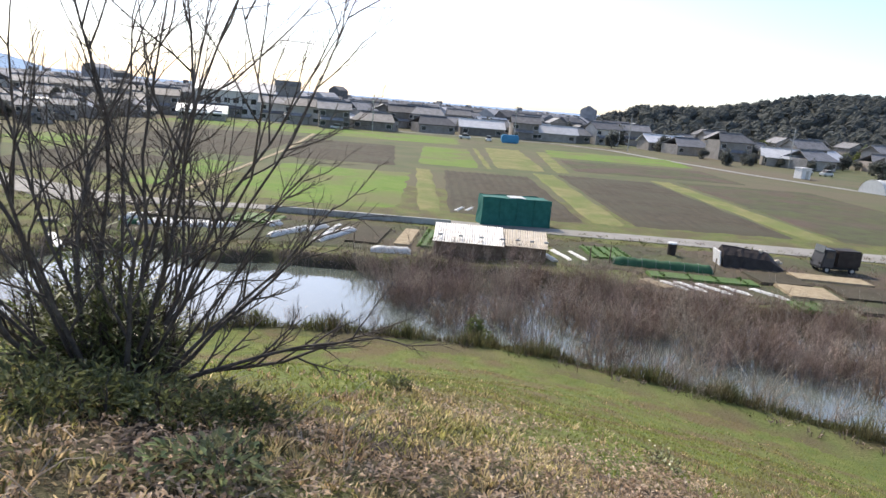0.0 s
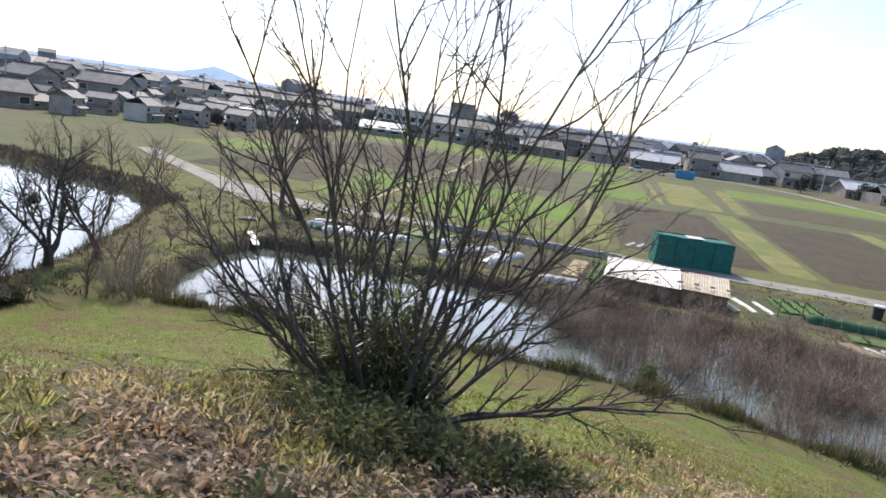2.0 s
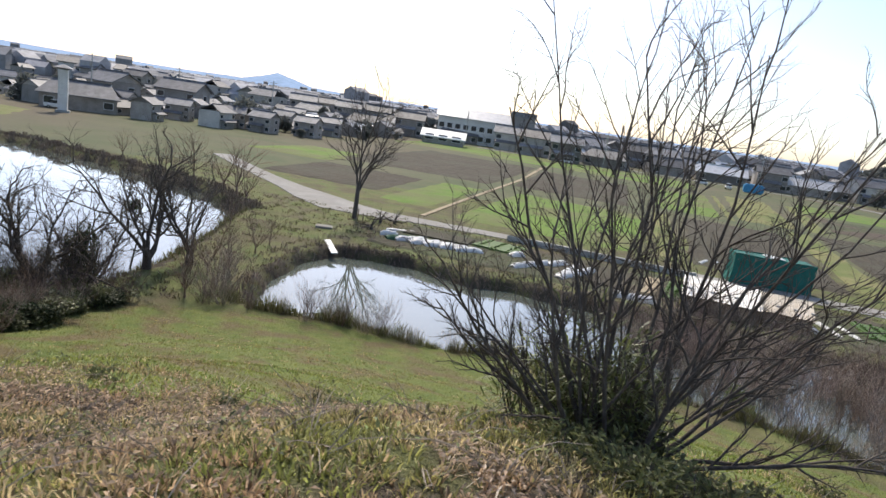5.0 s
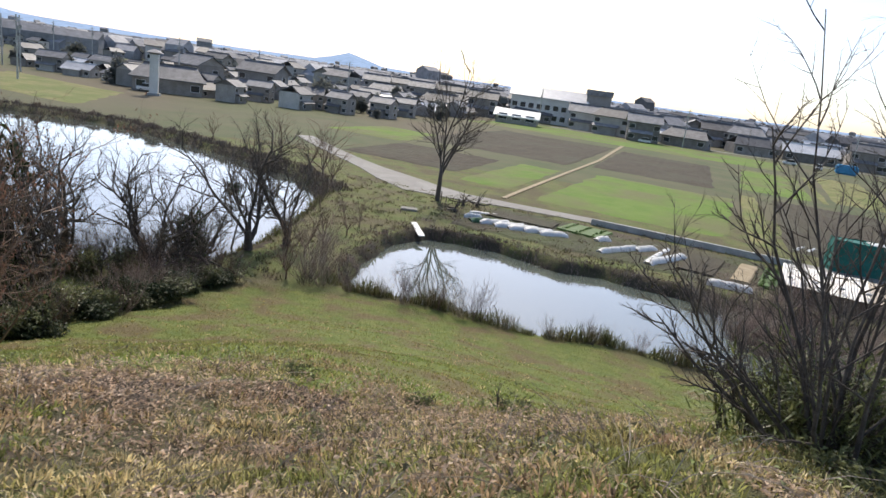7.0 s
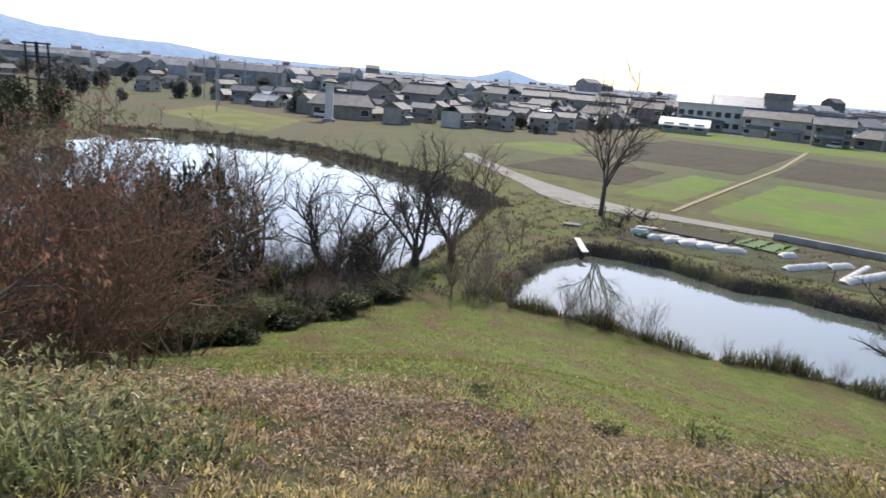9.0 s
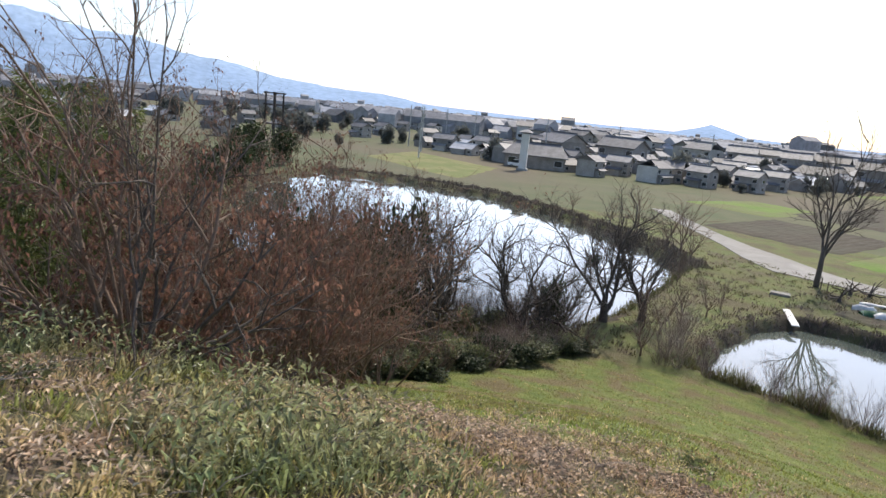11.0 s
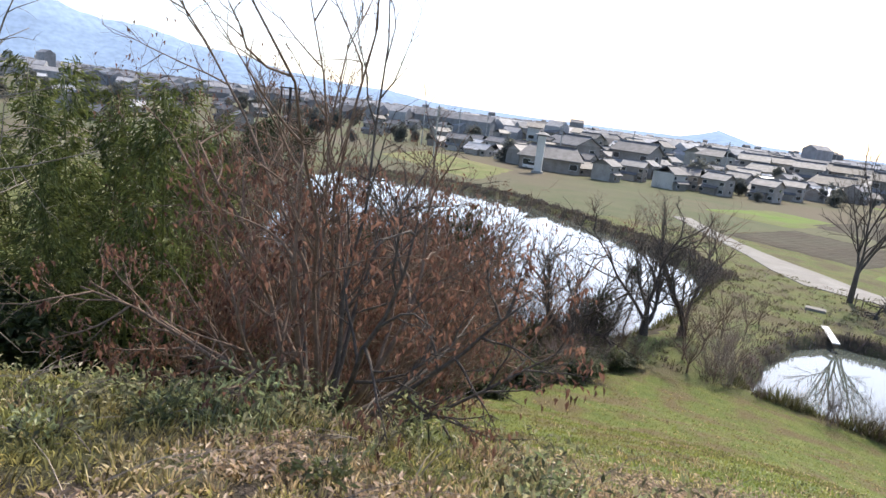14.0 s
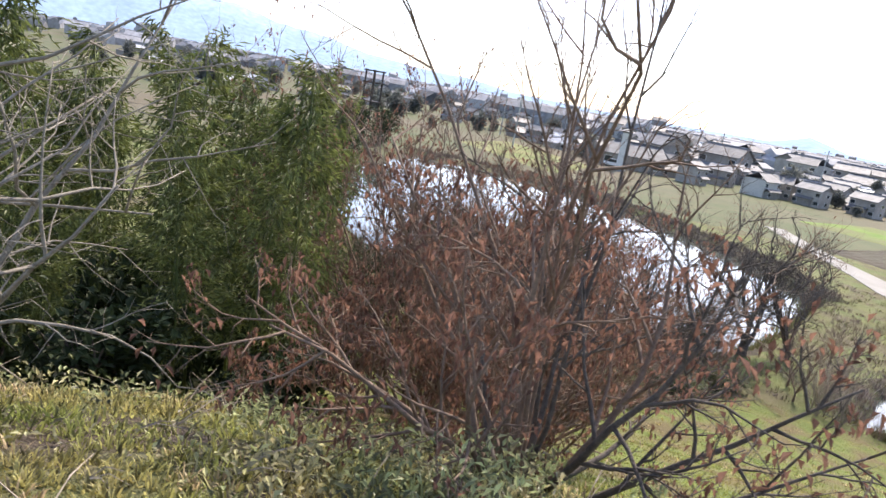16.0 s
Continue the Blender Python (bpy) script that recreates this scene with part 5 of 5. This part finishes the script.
def small_truck(x, y, rz):
    root = empty("small_truck", pose(x, y, LEVEL + 0.03, 0, 0, rz), "small dark farm truck with a covered bed", "truck")
    part("chassis", box_bm(3.1, 1.2, 0.18, 0, 0, 0.32, 0.03), RUBBER, root)
    bm = box_bm(1.05, 1.38, 1.35, -1.05, 0, 0.42, 0.08)
    for v in bm.verts:
        if v.co.z > 1.2 and v.co.x < -1.2:
            v.co.x += 0.22
    part("cab", bm, DARK_PAINT, root)
    part("windscreen", box_bm(0.03, 1.15, 0.5, -1.42, 0, 1.1, 0.01, pose(-0.28, 0, 0.18, 0, 11, 0)), GLASS, root)
    for s in (-1, 1):
        part("side_window", box_bm(0.55, 0.03, 0.42, -1.0, s * 0.69, 1.15, 0.01), GLASS, root)
        part("headlight", box_bm(0.04, 0.22, 0.16, -1.59, s * 0.48, 0.68, 0.02), GLASS, root)
    part("cargo_cover", box_bm(2.0, 1.42, 1.25, 0.55, 0, 0.5, 0.1), BLACK_TARP, root, "black tarpaulin over the bed")
    for wx in (-1.05, 0.95):
        for s in (-1, 1):
            wheel(root, wx, s * 0.62)


small_truck(29.2, 49.6, 4)


def bin_box(x, y):
    root = empty("water_bin", pose(x, y, LEVEL), "dark plastic barrel with a white lid", "barrel")
    bm = bmesh.new()
    bmesh.ops.create_cone(bm, segments=16, radius1=0.3, radius2=0.34, depth=0.95, cap_ends=True, matrix=Matrix.Translation((0, 0, 0.475)))
    part("body", bm, BLACK_TARP, root)
    bm = bmesh.new()
    bmesh.ops.create_cone(bm, segments=16, radius1=0.37, radius2=0.34, depth=0.1, cap_ends=True, matrix=Matrix.Translation((0, 0, 1.0)))
    part("lid", bm, PAINT, root, "white lid")


bin_box(17.4, 51.1)
pole_m = box_bm(0.07, 0.07, 1.0, 0, 0, -0.2, 0.01)
stake = part("stake", pole_m, WOOD)
stake.matrix_basis = pose(-26.3, 51.6, LEVEL)
tagged(stake, "short wooden stake beside the tall tree", "stake", "stakes")
for x, y, s in ((-26.9, 51.9, 1.2), (-9.4, 46.0, 1.1), (-6.2, 45.2, 1.3), (9.9, 46.0, 1.5), (11.4, 46.4, 1.5), (18.6, 45.9, 1.4)):
    c = copy_thing(stake, pose(x, y, LEVEL))
    c.scale.z = s


# ---- the village ----
def window(parent, x, y, z, w, h, face):
    """A window set in a wall that faces -y (0), +x (1) or -x (2)."""
    m = pose(x, y, z, 0, 0, {0: 0, 1: 90, 2: -90}[face])
    f = part("window", box_bm(w + 0.16, 0.10, h + 0.16, 0, 0, -0.08, 0.0, m), PAINT, parent)
    part("pane", box_bm(w, 0.05, h, 0, -0.05, 0, 0.0, m), GLASS, f)


def gable_roof(w, d, h, over=0.6, thick=0.18, hip=0.0):
    """Closed roof slabs over a w x d plan, ridge along x."""
    W, D = w / 2 + over, d / 2 + over
    drop = -over * h / (d / 2)
    v = [(-W, -D, drop), (W, -D, drop), (W - hip, 0, h), (-W + hip, 0, h), (-W, D, drop), (W, D, drop)]
    v += [(x, y, z - thick) for x, y, z in v]
    f = [(0, 1, 2, 3), (3, 2, 5, 4), (6, 9, 8, 7), (9, 10, 11, 8), (0, 6, 7, 1), (4, 5, 11, 10), (1, 7, 8, 2), (2, 8, 11, 5), (0, 3, 9, 6), (3, 4, 10, 9)]
    return v, f


def house(seed, storeys, w, d, wall, roof, hip):
    rng = random.Random(seed)
    root = empty("house", pose(0, 0, 0), "", "house", "village houses")
    h = 2.8 * storeys + 0.3
    part("wall", box_bm(w, d, h + 0.4, 0, 0, -0.4), wall, root)
    rh = d * 0.27
    v = [(-w / 2, -d / 2 + 0.02, h), (-w / 2, d / 2 - 0.02, h), (-w / 2, 0, h + rh - 0.1), (w / 2, -d / 2 + 0.02, h), (w / 2, d / 2 - 0.02, h), (w / 2, 0, h + rh - 0.1)]
    if not hip:
        raw("gable", v, [(0, 2, 1), (3, 4, 5), (0, 3, 5, 2), (1, 2, 5, 4), (0, 1, 4, 3)], wall, root)
    v, f = gable_roof(w, d, rh, 0.7, 0.2, 2.2 if hip else 0.0)
    r = raw("roof", v, f, roof, root, at=pose(0, 0, h + 0.12))
    part("ridge", box_bm(w - (3.0 if hip else -1.2), 0.35, 0.3, 0, 0, rh - 0.05, 0.05), roof, r)
    if storeys == 2 or rng.random() < 0.4:
        v, f = gable_roof(w * 0.7, 2.4, 0.6, 0.3, 0.15)
        raw("porch_roof", v, f, roof, root, at=pose(-w * 0.1, -d / 2 - 0.9, 2.7))
        part("porch_wall", box_bm(w * 0.62, 1.6, 2.5, -w * 0.1, -d / 2 - 0.8, 0), wall, root)
    for s in range(storeys):
        for k in (0, 2):
            yy = -d / 2 - 0.02 - (1.6 if s == 0 and storeys == 2 and k != 2 else 0)
            window(root, w * (k / 2.6 - 0.38), yy, 0.9 + 2.8 * s, 1.6, 1.2, 0)
        window(root, w / 2 + 0.02, d * 0.15, 0.9 + 2.8 * s, 1.4, 1.1, 1)
    return root


HOUSE_KINDS = [(1, 2, 10, 7.5, WALL, ROOF, False, "two-storey house with grey tiled roof and pale walls"), (2, 1, 13, 8, WALL_DARK, ROOF, True, "low farmhouse with dark boarded walls under grey tiles"), (3, 2, 9, 7, WALL_DARK, ROOF, False, "two-storey wooden house with grey tiled roof"),
               (4, 1, 11, 7, WALL, ROOF_PALE, False, "single-storey building with a pale metal roof"), (5, 2, 11, 8, WALL, ROOF, True, "two-storey pale house with hipped tiled roof"), (6, 1, 15, 8, WALL_DARK, ROOF_PALE, False, "long barn with a pale metal roof")]
HOUSES = []
for seed, st, w, d, wl, rf, hp, lab in HOUSE_KINDS:
    HOUSES.append(tagged(house(seed, st, w, d, wl, rf, hp), lab))
first = [(-118, 140, 0, 10), (-112, 104, 1, 40), (-122, 122, 2, -10), (40, 272, 3, 25), (-28, 232, 4, 60), (-210, 250, 5, 15)]
for base, (x, y, k, rz) in zip(HOUSES, first):
    base.matrix_basis = pose(x, y, LEVEL, 0, 0, rz)
more = [(79, 236, 5, 12), (91, 210, 4, 8), (82, 222, 1, 20), (101, 196, 3, -20), (107, 192, 1, 25), (112, 205, 0, 10), (124, 214, 3, 30), (140, 208, 1, 0), (150, 225, 0, 15), (76, 262, 0, 0), (66, 268, 1, 10), (133, 190, 1, -10),
        (-4, 246, 4, 0), (6, 262, 1, 10), (16, 250, 3, 0), (30, 236, 2, 0), (41, 240, 5, 0), (48, 246, 1, 10), (22, 268, 1, 0), (-14, 250, 2, 10), (-24, 240, 1, 5),
        (-53, 222, 0, 10), (-43, 217, 4, 0), (-32, 206, 2, 12), (-20, 215, 1, -8), (-84, 208, 2, 15), (-95, 200, 1, 20), (-108, 186, 5, 30), (-114, 172, 1, 25), (-121, 180, 3, 30), (-36, 226, 1, 0), (-26, 228, 3, 0)]
rng = random.Random(40)
spots = [(x, y) for x, y, *_ in more + first]
for x0, x1, y0, y1, n, near in ((-165, -78, 104, 196, 84, 7.0), (-420, -150, 10, 150, 40, 20), (-170, 70, 222, 330, 62, 12), (-300, 120, 330, 520, 62, 16), (-330, -160, 150, 330, 40, 14), (95, 215, 175, 300, 18, 14), (-480, 160, 520, 900, 40, 22)):
    tries = 0
    while n and tries < 4000:
        tries += 1
        x, y = rng.uniform(x0, x1), rng.uniform(y0, y1)
        if y < 0.9 * (x + 215) and -150 < x < -70 and y < 150:
            continue
        if min((x - a) ** 2 + (y - b) ** 2 for a, b in spots) > near ** 2:
            spots.append((x, y))
            more.append((x, y, rng.choice((0, 1, 1, 1, 2, 2, 0, 3, 4, 5)), rng.choice((0, 10, 20, 90, 100, 30)) + rng.uniform(-8, 8)))
            n -= 1
for x, y, k, rz in more:
    low = x < -60 and y < 200
    c = copy_thing(HOUSES[{0: 1, 4: 2, 3: 1}.get(k, k) if low and (x + y) % 1 < 0.6 else k], pose(x, y, LEVEL, 0, 0, rz))
    if low:
        c.scale = (0.54, 0.58, 0.56)


def long_building(name, x, y, w, d, h, rz, wall, roof, label, windows, storeys, rh=2.5, tower=False):
    root = empty(name, pose(x, y, LEVEL, 0, 0, rz), label, "building")
    part("wall", box_bm(w, d, h + 0.4, 0, 0, -0.4), wall, root)
    v, f = gable_roof(w, d, rh, 0.8, 0.3)
    raw("roof", v, f, roof, root, at=pose(0, 0, h + 0.2))
    raw("gable", [(sx * w / 2, sy * d / 2 * 0.98, h + (rh if sy == 0 else 0)) for sx in (-1, 1) for sy in (-1, 1, 0)], [(0, 1, 2), (3, 5, 4), (0, 2, 5, 3), (1, 4, 5, 2)], wall, root)
    for s in range(storeys):
        for k in range(windows):
            window(root, w * ((k + 0.5) / windows - 0.5), -d / 2 - 0.02, 1.2 + s * 3.3, w / windows * 0.62, 1.6, 0)
    if tower:
        part("stair_block", box_bm(8, d * 0.9, h + 3.2, w / 2 + 4.0, 0, -0.4), WALL, root)
        part("stair_roof", box_bm(8.6, d, 1.8, w / 2 + 4.0, 0, h + 2.7, 0.1), ROOF, root, "dark grey roof block")
    return root


long_building("school", -68, 229, 25, 11, 8.6, 14, WALL_WHITE, ROOF_PALE, "long white two-storey school with a pale roof", 9, 2, 2.8, True)
long_building("barn", -66.7, 192.6, 12, 7, 2.4, 14, WALL_DARK, PAINT, "open-sided barn with a bright white roof", 3, 1, 1.6)
long_building("factory", -322, 372, 34, 14, 7.0, 40, WALL_DARK, ROOF, "long dark factory block beyond the village", 8, 1, 1.0)
long_building("factory", -250, 240, 26, 12, 7.0, 46, WALL_WHITE, ROOF, "pale warehouse beyond the fields", 6, 1, 2.0)


def greenhouse(x, y, rz):
    root = empty("greenhouse", pose(x, y, LEVEL, 0, 0, rz), "round-topped greenhouse of white plastic sheet", "greenhouse")
    v, f = [], []
    for i in range(9):
        for j in range(11):
            a = math.pi * j / 10
            v.append((14 * (i / 8 - 0.5), -math.cos(a) * 2.7, math.sin(a) * 2.6))
    for i in range(8):
        for j in range(10):
            a = i * 11 + j
            f.append((a, a + 1, a + 12, a + 11))
    f += [tuple(range(11)), tuple(88 + j for j in range(11))]
    raw("cover", v, f, PLASTIC, root, smooth=False)
    for i in range(9):
        t = Tubes(1)
        t.tube([Vector((14 * (i / 8 - 0.5), -math.cos(math.pi * j / 10) * 2.73, math.sin(math.pi * j / 10) * 2.63)) for j in range(11)], [0.03] * 11, 4)
        child("hoop", t.mesh("hoop", TIN), root)


greenhouse(88, 127, 20)
hut = empty("pump_hut", pose(82.3, 150.5, LEVEL, 0, 0, 15), "small white pump hut beside the lane", "hut")
part("wall", box_bm(2.6, 2.2, 2.3, 0, 0, 0, 0.03), PAINT, hut)
part("roof", box_bm(3.0, 2.6, 0.2, 0, 0, 2.3, 0.03), ROOF_PALE, hut)
part("door", box_bm(0.8, 0.06, 1.8, 0.3, -1.12, 0.05, 0.01), TIN, hut)
ribbon("lane", [(150, 104), (104, 112), (84, 122), (70, 148), (60, 180), (54, 206), (40, 222), (10, 222), (-60, 208)], [3] * 9, LEVEL + 0.05, 0.3, ROAD, "narrow lane leading to the village", "road")
tarp = empty("blue_tarp_pile", pose(21.5, 203, LEVEL), "pile under a bright blue tarpaulin", "pile")
part("tarp", box_bm(5.2, 3, 2.4, 0, 0, 0, 0.35), BLUE_TARP, tarp)
car_spots = ((8, 204, 0), (15, 202, 90), (93, 168, 20), (97, 166, 20), (-30, 199, 0), (-112, 98, 60), (-134, 112, 40))


def parked_car():
    root = empty("car", pose(*car_spots[0][:2], LEVEL), "small white car parked by the lane", "car", "parked cars")
    part("body", box_bm(3.5, 1.5, 0.65, 0, 0, 0.3, 0.15), PAINT, root)
    bm = box_bm(2.3, 1.4, 0.65, 0.2, 0, 0.9, 0.12)
    for v in bm.verts:
        if v.co.z > 1.3:
            v.co.x = 0.2 + (v.co.x - 0.2) * 0.75
    part("cabin", bm, GLASS, root, "dark glazed cabin")
    part("roof_panel", box_bm(1.6, 1.25, 0.06, 0.2, 0, 1.54, 0.02), PAINT, root)
    for wx in (-1.15, 1.15):
        for s in (-1, 1):
            wheel(root, wx, s * 0.7, 0.28)
    return root


car = parked_car()
for x, y, rz in car_spots[1:]:
    copy_thing(car, pose(x, y, LEVEL, 0, 0, rz))


def utility_pole(x, y, h):
    root = empty("utility_pole", pose(x, y, LEVEL), "tall grey utility pole with crossarms", "utility pole", "utility poles")
    bm = bmesh.new()
    bmesh.ops.create_cone(bm, segments=10, radius1=0.17, radius2=0.11, depth=h, cap_ends=True, matrix=Matrix.Translation((0, 0, h / 2)))
    part("pole", bm, CONC, root)
    for k in range(2):
        part("crossarm", box_bm(1.8, 0.1, 0.1, 0, 0, h - 0.6 - 0.7 * k, 0.01), TIN, root)
    bm = bmesh.new()
    bmesh.ops.create_cone(bm, segments=10, radius1=0.2, radius2=0.2, depth=0.7, cap_ends=True, matrix=Matrix.Translation((0.35, 0, h - 2.2)))
    part("transformer", bm, CONC, root)
    return root


pole = utility_pole(-123, 80, 11)
for x, y in ((-158, 100), (-118, 112), (-140, 92), (-181, 129), (-98, 148), (-64, 206), (-20, 204), (60, 212), (98, 186), (-128, 150), (-60, 262), (26, 230), (-205, 160), (-90, 330)):
    copy_thing(pole, pose(x, y, LEVEL, 0, 0, x * 7))


def frame_tower(x, y):
    root = empty("steel_tower", pose(x, y, LEVEL, 0, 0, 20), "dark steel frame tower rising above the trees", "tower")
    for sx in (-1, 1):
        for sy in (-1, 1):
            part("leg", box_bm(0.3, 0.3, 11.0, sx * 1.3, sy * 1.3, -0.2, 0.03), BLACK_TARP, root)
    for z in (4.0, 8.0, 10.4):
        part("platform", box_bm(3.4, 3.4, 0.3, 0, 0, z, 0.05), BLACK_TARP, root)


frame_tower(-144, 56)


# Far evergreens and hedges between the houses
FAR_BLOB = [blob_of_leaves(131 + k, 1, 1, 1, 500, 0.34, HAZED_FOREST) for k in range(2)]
rng = random.Random(55)
for k in range(270):
    if k > 245:
        x, y = rng.uniform(76, 150), rng.uniform(176, 214)
    elif k > 190:
        x, y = rng.uniform(-165, -72), rng.uniform(96, 205)
    elif k > 110:
        x, y = rng.uniform(-330, -125), rng.uniform(0, 150)
    elif k < 30:
        x, y = rng.uniform(-165, -75), rng.uniform(100, 200)
    elif k < 80:
        x, y = rng.uniform(-170, 60), rng.uniform(212, 330)
    else:
        x, y = rng.uniform(65, 190), rng.uniform(165, 290)
    if y < 0.9 * (x + 215) and -150 < x < -70 and y < 150:
        continue
    s = rng.uniform(1.2, 3.2) if k < 190 else rng.uniform(0.8, 1.8)
    root = empty("garden_tree", pose(x, y, LEVEL, 0, 0, rng.uniform(0, 360)), "dark evergreen garden tree among the houses, colour paled for haze", "tree", "village trees")
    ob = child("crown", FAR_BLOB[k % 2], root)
    ob.matrix_basis = pose(0, 0, s * 1.0) @ Matrix.Diagonal((s, s, s * rng.uniform(0.9, 1.5), 1))
    t = Tubes(k)
    t.tube([Vector((0, 0, -0.2)), Vector((0.05, 0, s))], [0.2, 0.12], 6)
    child("trunk", t.mesh("trunk", BARK), root)


for x, y, s in ((128, 262, 4.5), (136, 268, 5.0), (146, 262, 4.2), (168, 262, 5.5), (178, 268, 5.0), (188, 258, 6.0), (198, 262, 5.0), (150, 246, 3.2), (120, 250, 3.4)):
    bush(x, y, GREEN_BLOB, (s, s * 0.9, s), "yellow-green bamboo clump at the foot of the hill", "bamboo_clump", LEVEL, "bamboo by the village", x * 37)


# ---- wooded hill and distant mountains ----
def hill_height(x, y):
    a = 26 * np.exp(-(((x - 222) / 50) ** 4 + ((y - 356) / 62) ** 2))
    b = 15.5 * np.exp(-(((x - 142) / 44) ** 4 + ((y - 396) / 55) ** 2))
    c = 9 * np.exp(-(((x - 310) / 70) ** 2 + ((y - 330) / 80) ** 2))
    return a + b + c


def wooded_hill():
    xs, ys = np.linspace(40, 620, 60), np.linspace(220, 560, 40)
    gx, gy = np.meshgrid(xs, ys)
    gz = hill_height(gx, gy) + LEVEL - 0.6
    i = np.arange(60 * 40).reshape(40, 60)
    faces = np.stack([i[:-1, :-1].ravel(), i[:-1, 1:].ravel(), i[1:, 1:].ravel(), i[1:, :-1].ravel()], 1)
    ob = raw("hill", np.stack([gx.ravel(), gy.ravel(), gz.ravel()], 1).tolist(), faces.tolist(), HAZED_FOREST, smooth=True)
    tagged(ob, "low hill behind the village", "hill", kind="structure")
    t = Tubes(99)
    rs = np.random.RandomState(9)
    n = 0
    while n < 2600:
        x, y = rs.uniform(60, 520), rs.uniform(240, 430)
        h = float(hill_height(x, y))
        if h < 1.5:
            continue
        s = rs.uniform(1.6, 3.6)
        o = Vector((x, y, h + LEVEL + s * 0.35))
        b = len(t.v)
        for j, (ring, up) in enumerate(((0.8, -0.7), (1.05, 0.0), (0.85, 0.55), (0.4, 0.95))):
            for m in range(7):
                g, c = ring * s * rs.uniform(0.8, 1.15), m * 0.8976 + j * 0.45
                t.v.append(o + Vector((math.cos(c) * g, math.sin(c) * g, (up + rs.uniform(-0.12, 0.12)) * s)))
        for j in range(3):
            for m in range(7):
                k = (m + 1) % 7
                t.f.append((b + 7 * j + m, b + 7 * j + k, b + 7 * j + 7 + k, b + 7 * j + 7 + m))
        t.f.append(tuple(b + 21 + m for m in range(7)))
        for _ in range(9):
            d = rand_dir(t.rng, 0.6)
            t.leaf(o + d * s * t.rng.uniform(0.9, 1.1), d + rand_dir(t.rng) * 0.6, s * t.rng.uniform(0.25, 0.45), s * 0.3)
        n += 1
    stuff("woods", t, HAZED_FOREST, "dark evergreen woods covering the hill, colour paled for haze", "woods")


wooded_hill()


def distant_town():
    """Rooftops and tree tops on the far plain, their colours paled for haze."""
    rs = np.random.RandomState(14)
    t, u = Tubes(400), Tubes(401)
    for k in range(2300):
        A, R = radians(rs.uniform(-24, 100)), 330 + 2300 * rs.rand() ** 1.6
        if A > radians(64) and R < 420:
            continue
        x, y = -5 - math.sin(A) * R, math.cos(A) * R
        if float(hill_height(x, y)) > 1.0:
            continue
        w, d, h = rs.uniform(8, 15) * (1 + (rs.rand() < 0.06) * 1.6), rs.uniform(7, 10), rs.choice((3.5, 4, 6, 6.5)) * (1 + (rs.rand() < 0.03) * 1.2)
        c, q = math.cos(rs.uniform(0, 1.6)), 0
        s = math.sqrt(1 - c * c)
        i = len(t.v)
        for lx, ly, lz in ((-w, -d, 0), (w, -d, 0), (w, d, 0), (-w, d, 0), (-w, -d, h), (w, -d, h), (w, d, h), (-w, d, h), (-w * 1.05, 0, h + d * 0.28), (w * 1.05, 0, h + d * 0.28)):
            t.v.append(Vector((x + (lx * c - ly * s) / 2, y + (lx * s + ly * c) / 2, LEVEL - 0.2 + lz)))
        t.f += [tuple(i + j for j in f) for f in ((0, 1, 5, 4), (1, 2, 6, 5), (2, 3, 7, 6), (3, 0, 4, 7), (4, 5, 9, 8), (7, 8, 9, 6), (5, 6, 9), (4, 8, 7))]
        if k % 2:
            b, o = len(u.v), Vector((x + rs.uniform(-14, 14), y + rs.uniform(-14, 14), LEVEL + 1.6))
            r = rs.uniform(2.0, 4.2)
            for j in range(3):
                for m in range(6):
                    g = (0.75, 1.0, 0.5)[j] * r * rs.uniform(0.75, 1.2)
                    u.v.append(o + Vector((math.cos(m * 1.047 + j) * g, math.sin(m * 1.047 + j) * g, (-1.6, 1.2, 3.0)[j] * r / 3)))
            u.v.append(o + Vector((0, 0, r * 1.25)))
            for j in range(2):
                for m in range(6):
                    u.f.append((b + 6 * j + m, b + 6 * j + (m + 1) % 6, b + 6 * j + 6 + (m + 1) % 6, b + 6 * j + 6 + m))
            u.f += [(b + 12 + m, b + 12 + (m + 1) % 6, b + 18) for m in range(6)]
    stuff("distant_houses", t, TOWN, "distant grey rooftops spread over the plain, colour paled for haze", "houses")
    stuff("distant_trees", u, HAZED_FOREST, "distant dark trees among the rooftops, colour paled for haze", "trees")


distant_town()


def far_ridge():
    az = [110, 100, 92, 84, 75, 68, 64, 60, 56, 50, 45, 40, 35.2, 33.4, 32.4, 31.2, 29.6, 25, 10, 0, -15, -40, -70]
    el = [6.2, 5.6, 4.8, 3.9, 2.6, 1.5, 1.0, 1.0, 0.45, 0.25, 0.2, 0.18, 0.2, 0.7, 1.05, 0.65, 0.2, 0.1, 0.08, 0.06, 0.1, 0.2, 0.2]
    verts, faces = [], []
    R = 4000
    n = 260
    for k in range(n + 1):
        A = 110 - 180 * k / n
        E = float(np.interp(-A, [-v for v in az], el)) * (1 + 0.05 * math.sin(A * 0.9) + 0.02 * math.sin(A * 3.3))
        ax, ay = -math.sin(radians(A)), math.cos(radians(A))
        h = 10.8 + R * math.tan(radians(E))
        verts += [(-5 + ax * (R - 500), 1 + ay * (R - 500), -3), (-5 + ax * (R - 180), 1 + ay * (R - 180), h * 0.6), (-5 + ax * R, 1 + ay * R, h), (-5 + ax * (R + 350), 1 + ay * (R + 350), -3)]
    for k in range(n):
        for j in range(3):
            a = 4 * k + j
            faces.append((a, a + 4, a + 5, a + 1))
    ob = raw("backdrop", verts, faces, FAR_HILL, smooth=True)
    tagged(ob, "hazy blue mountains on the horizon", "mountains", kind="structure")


far_ridge()
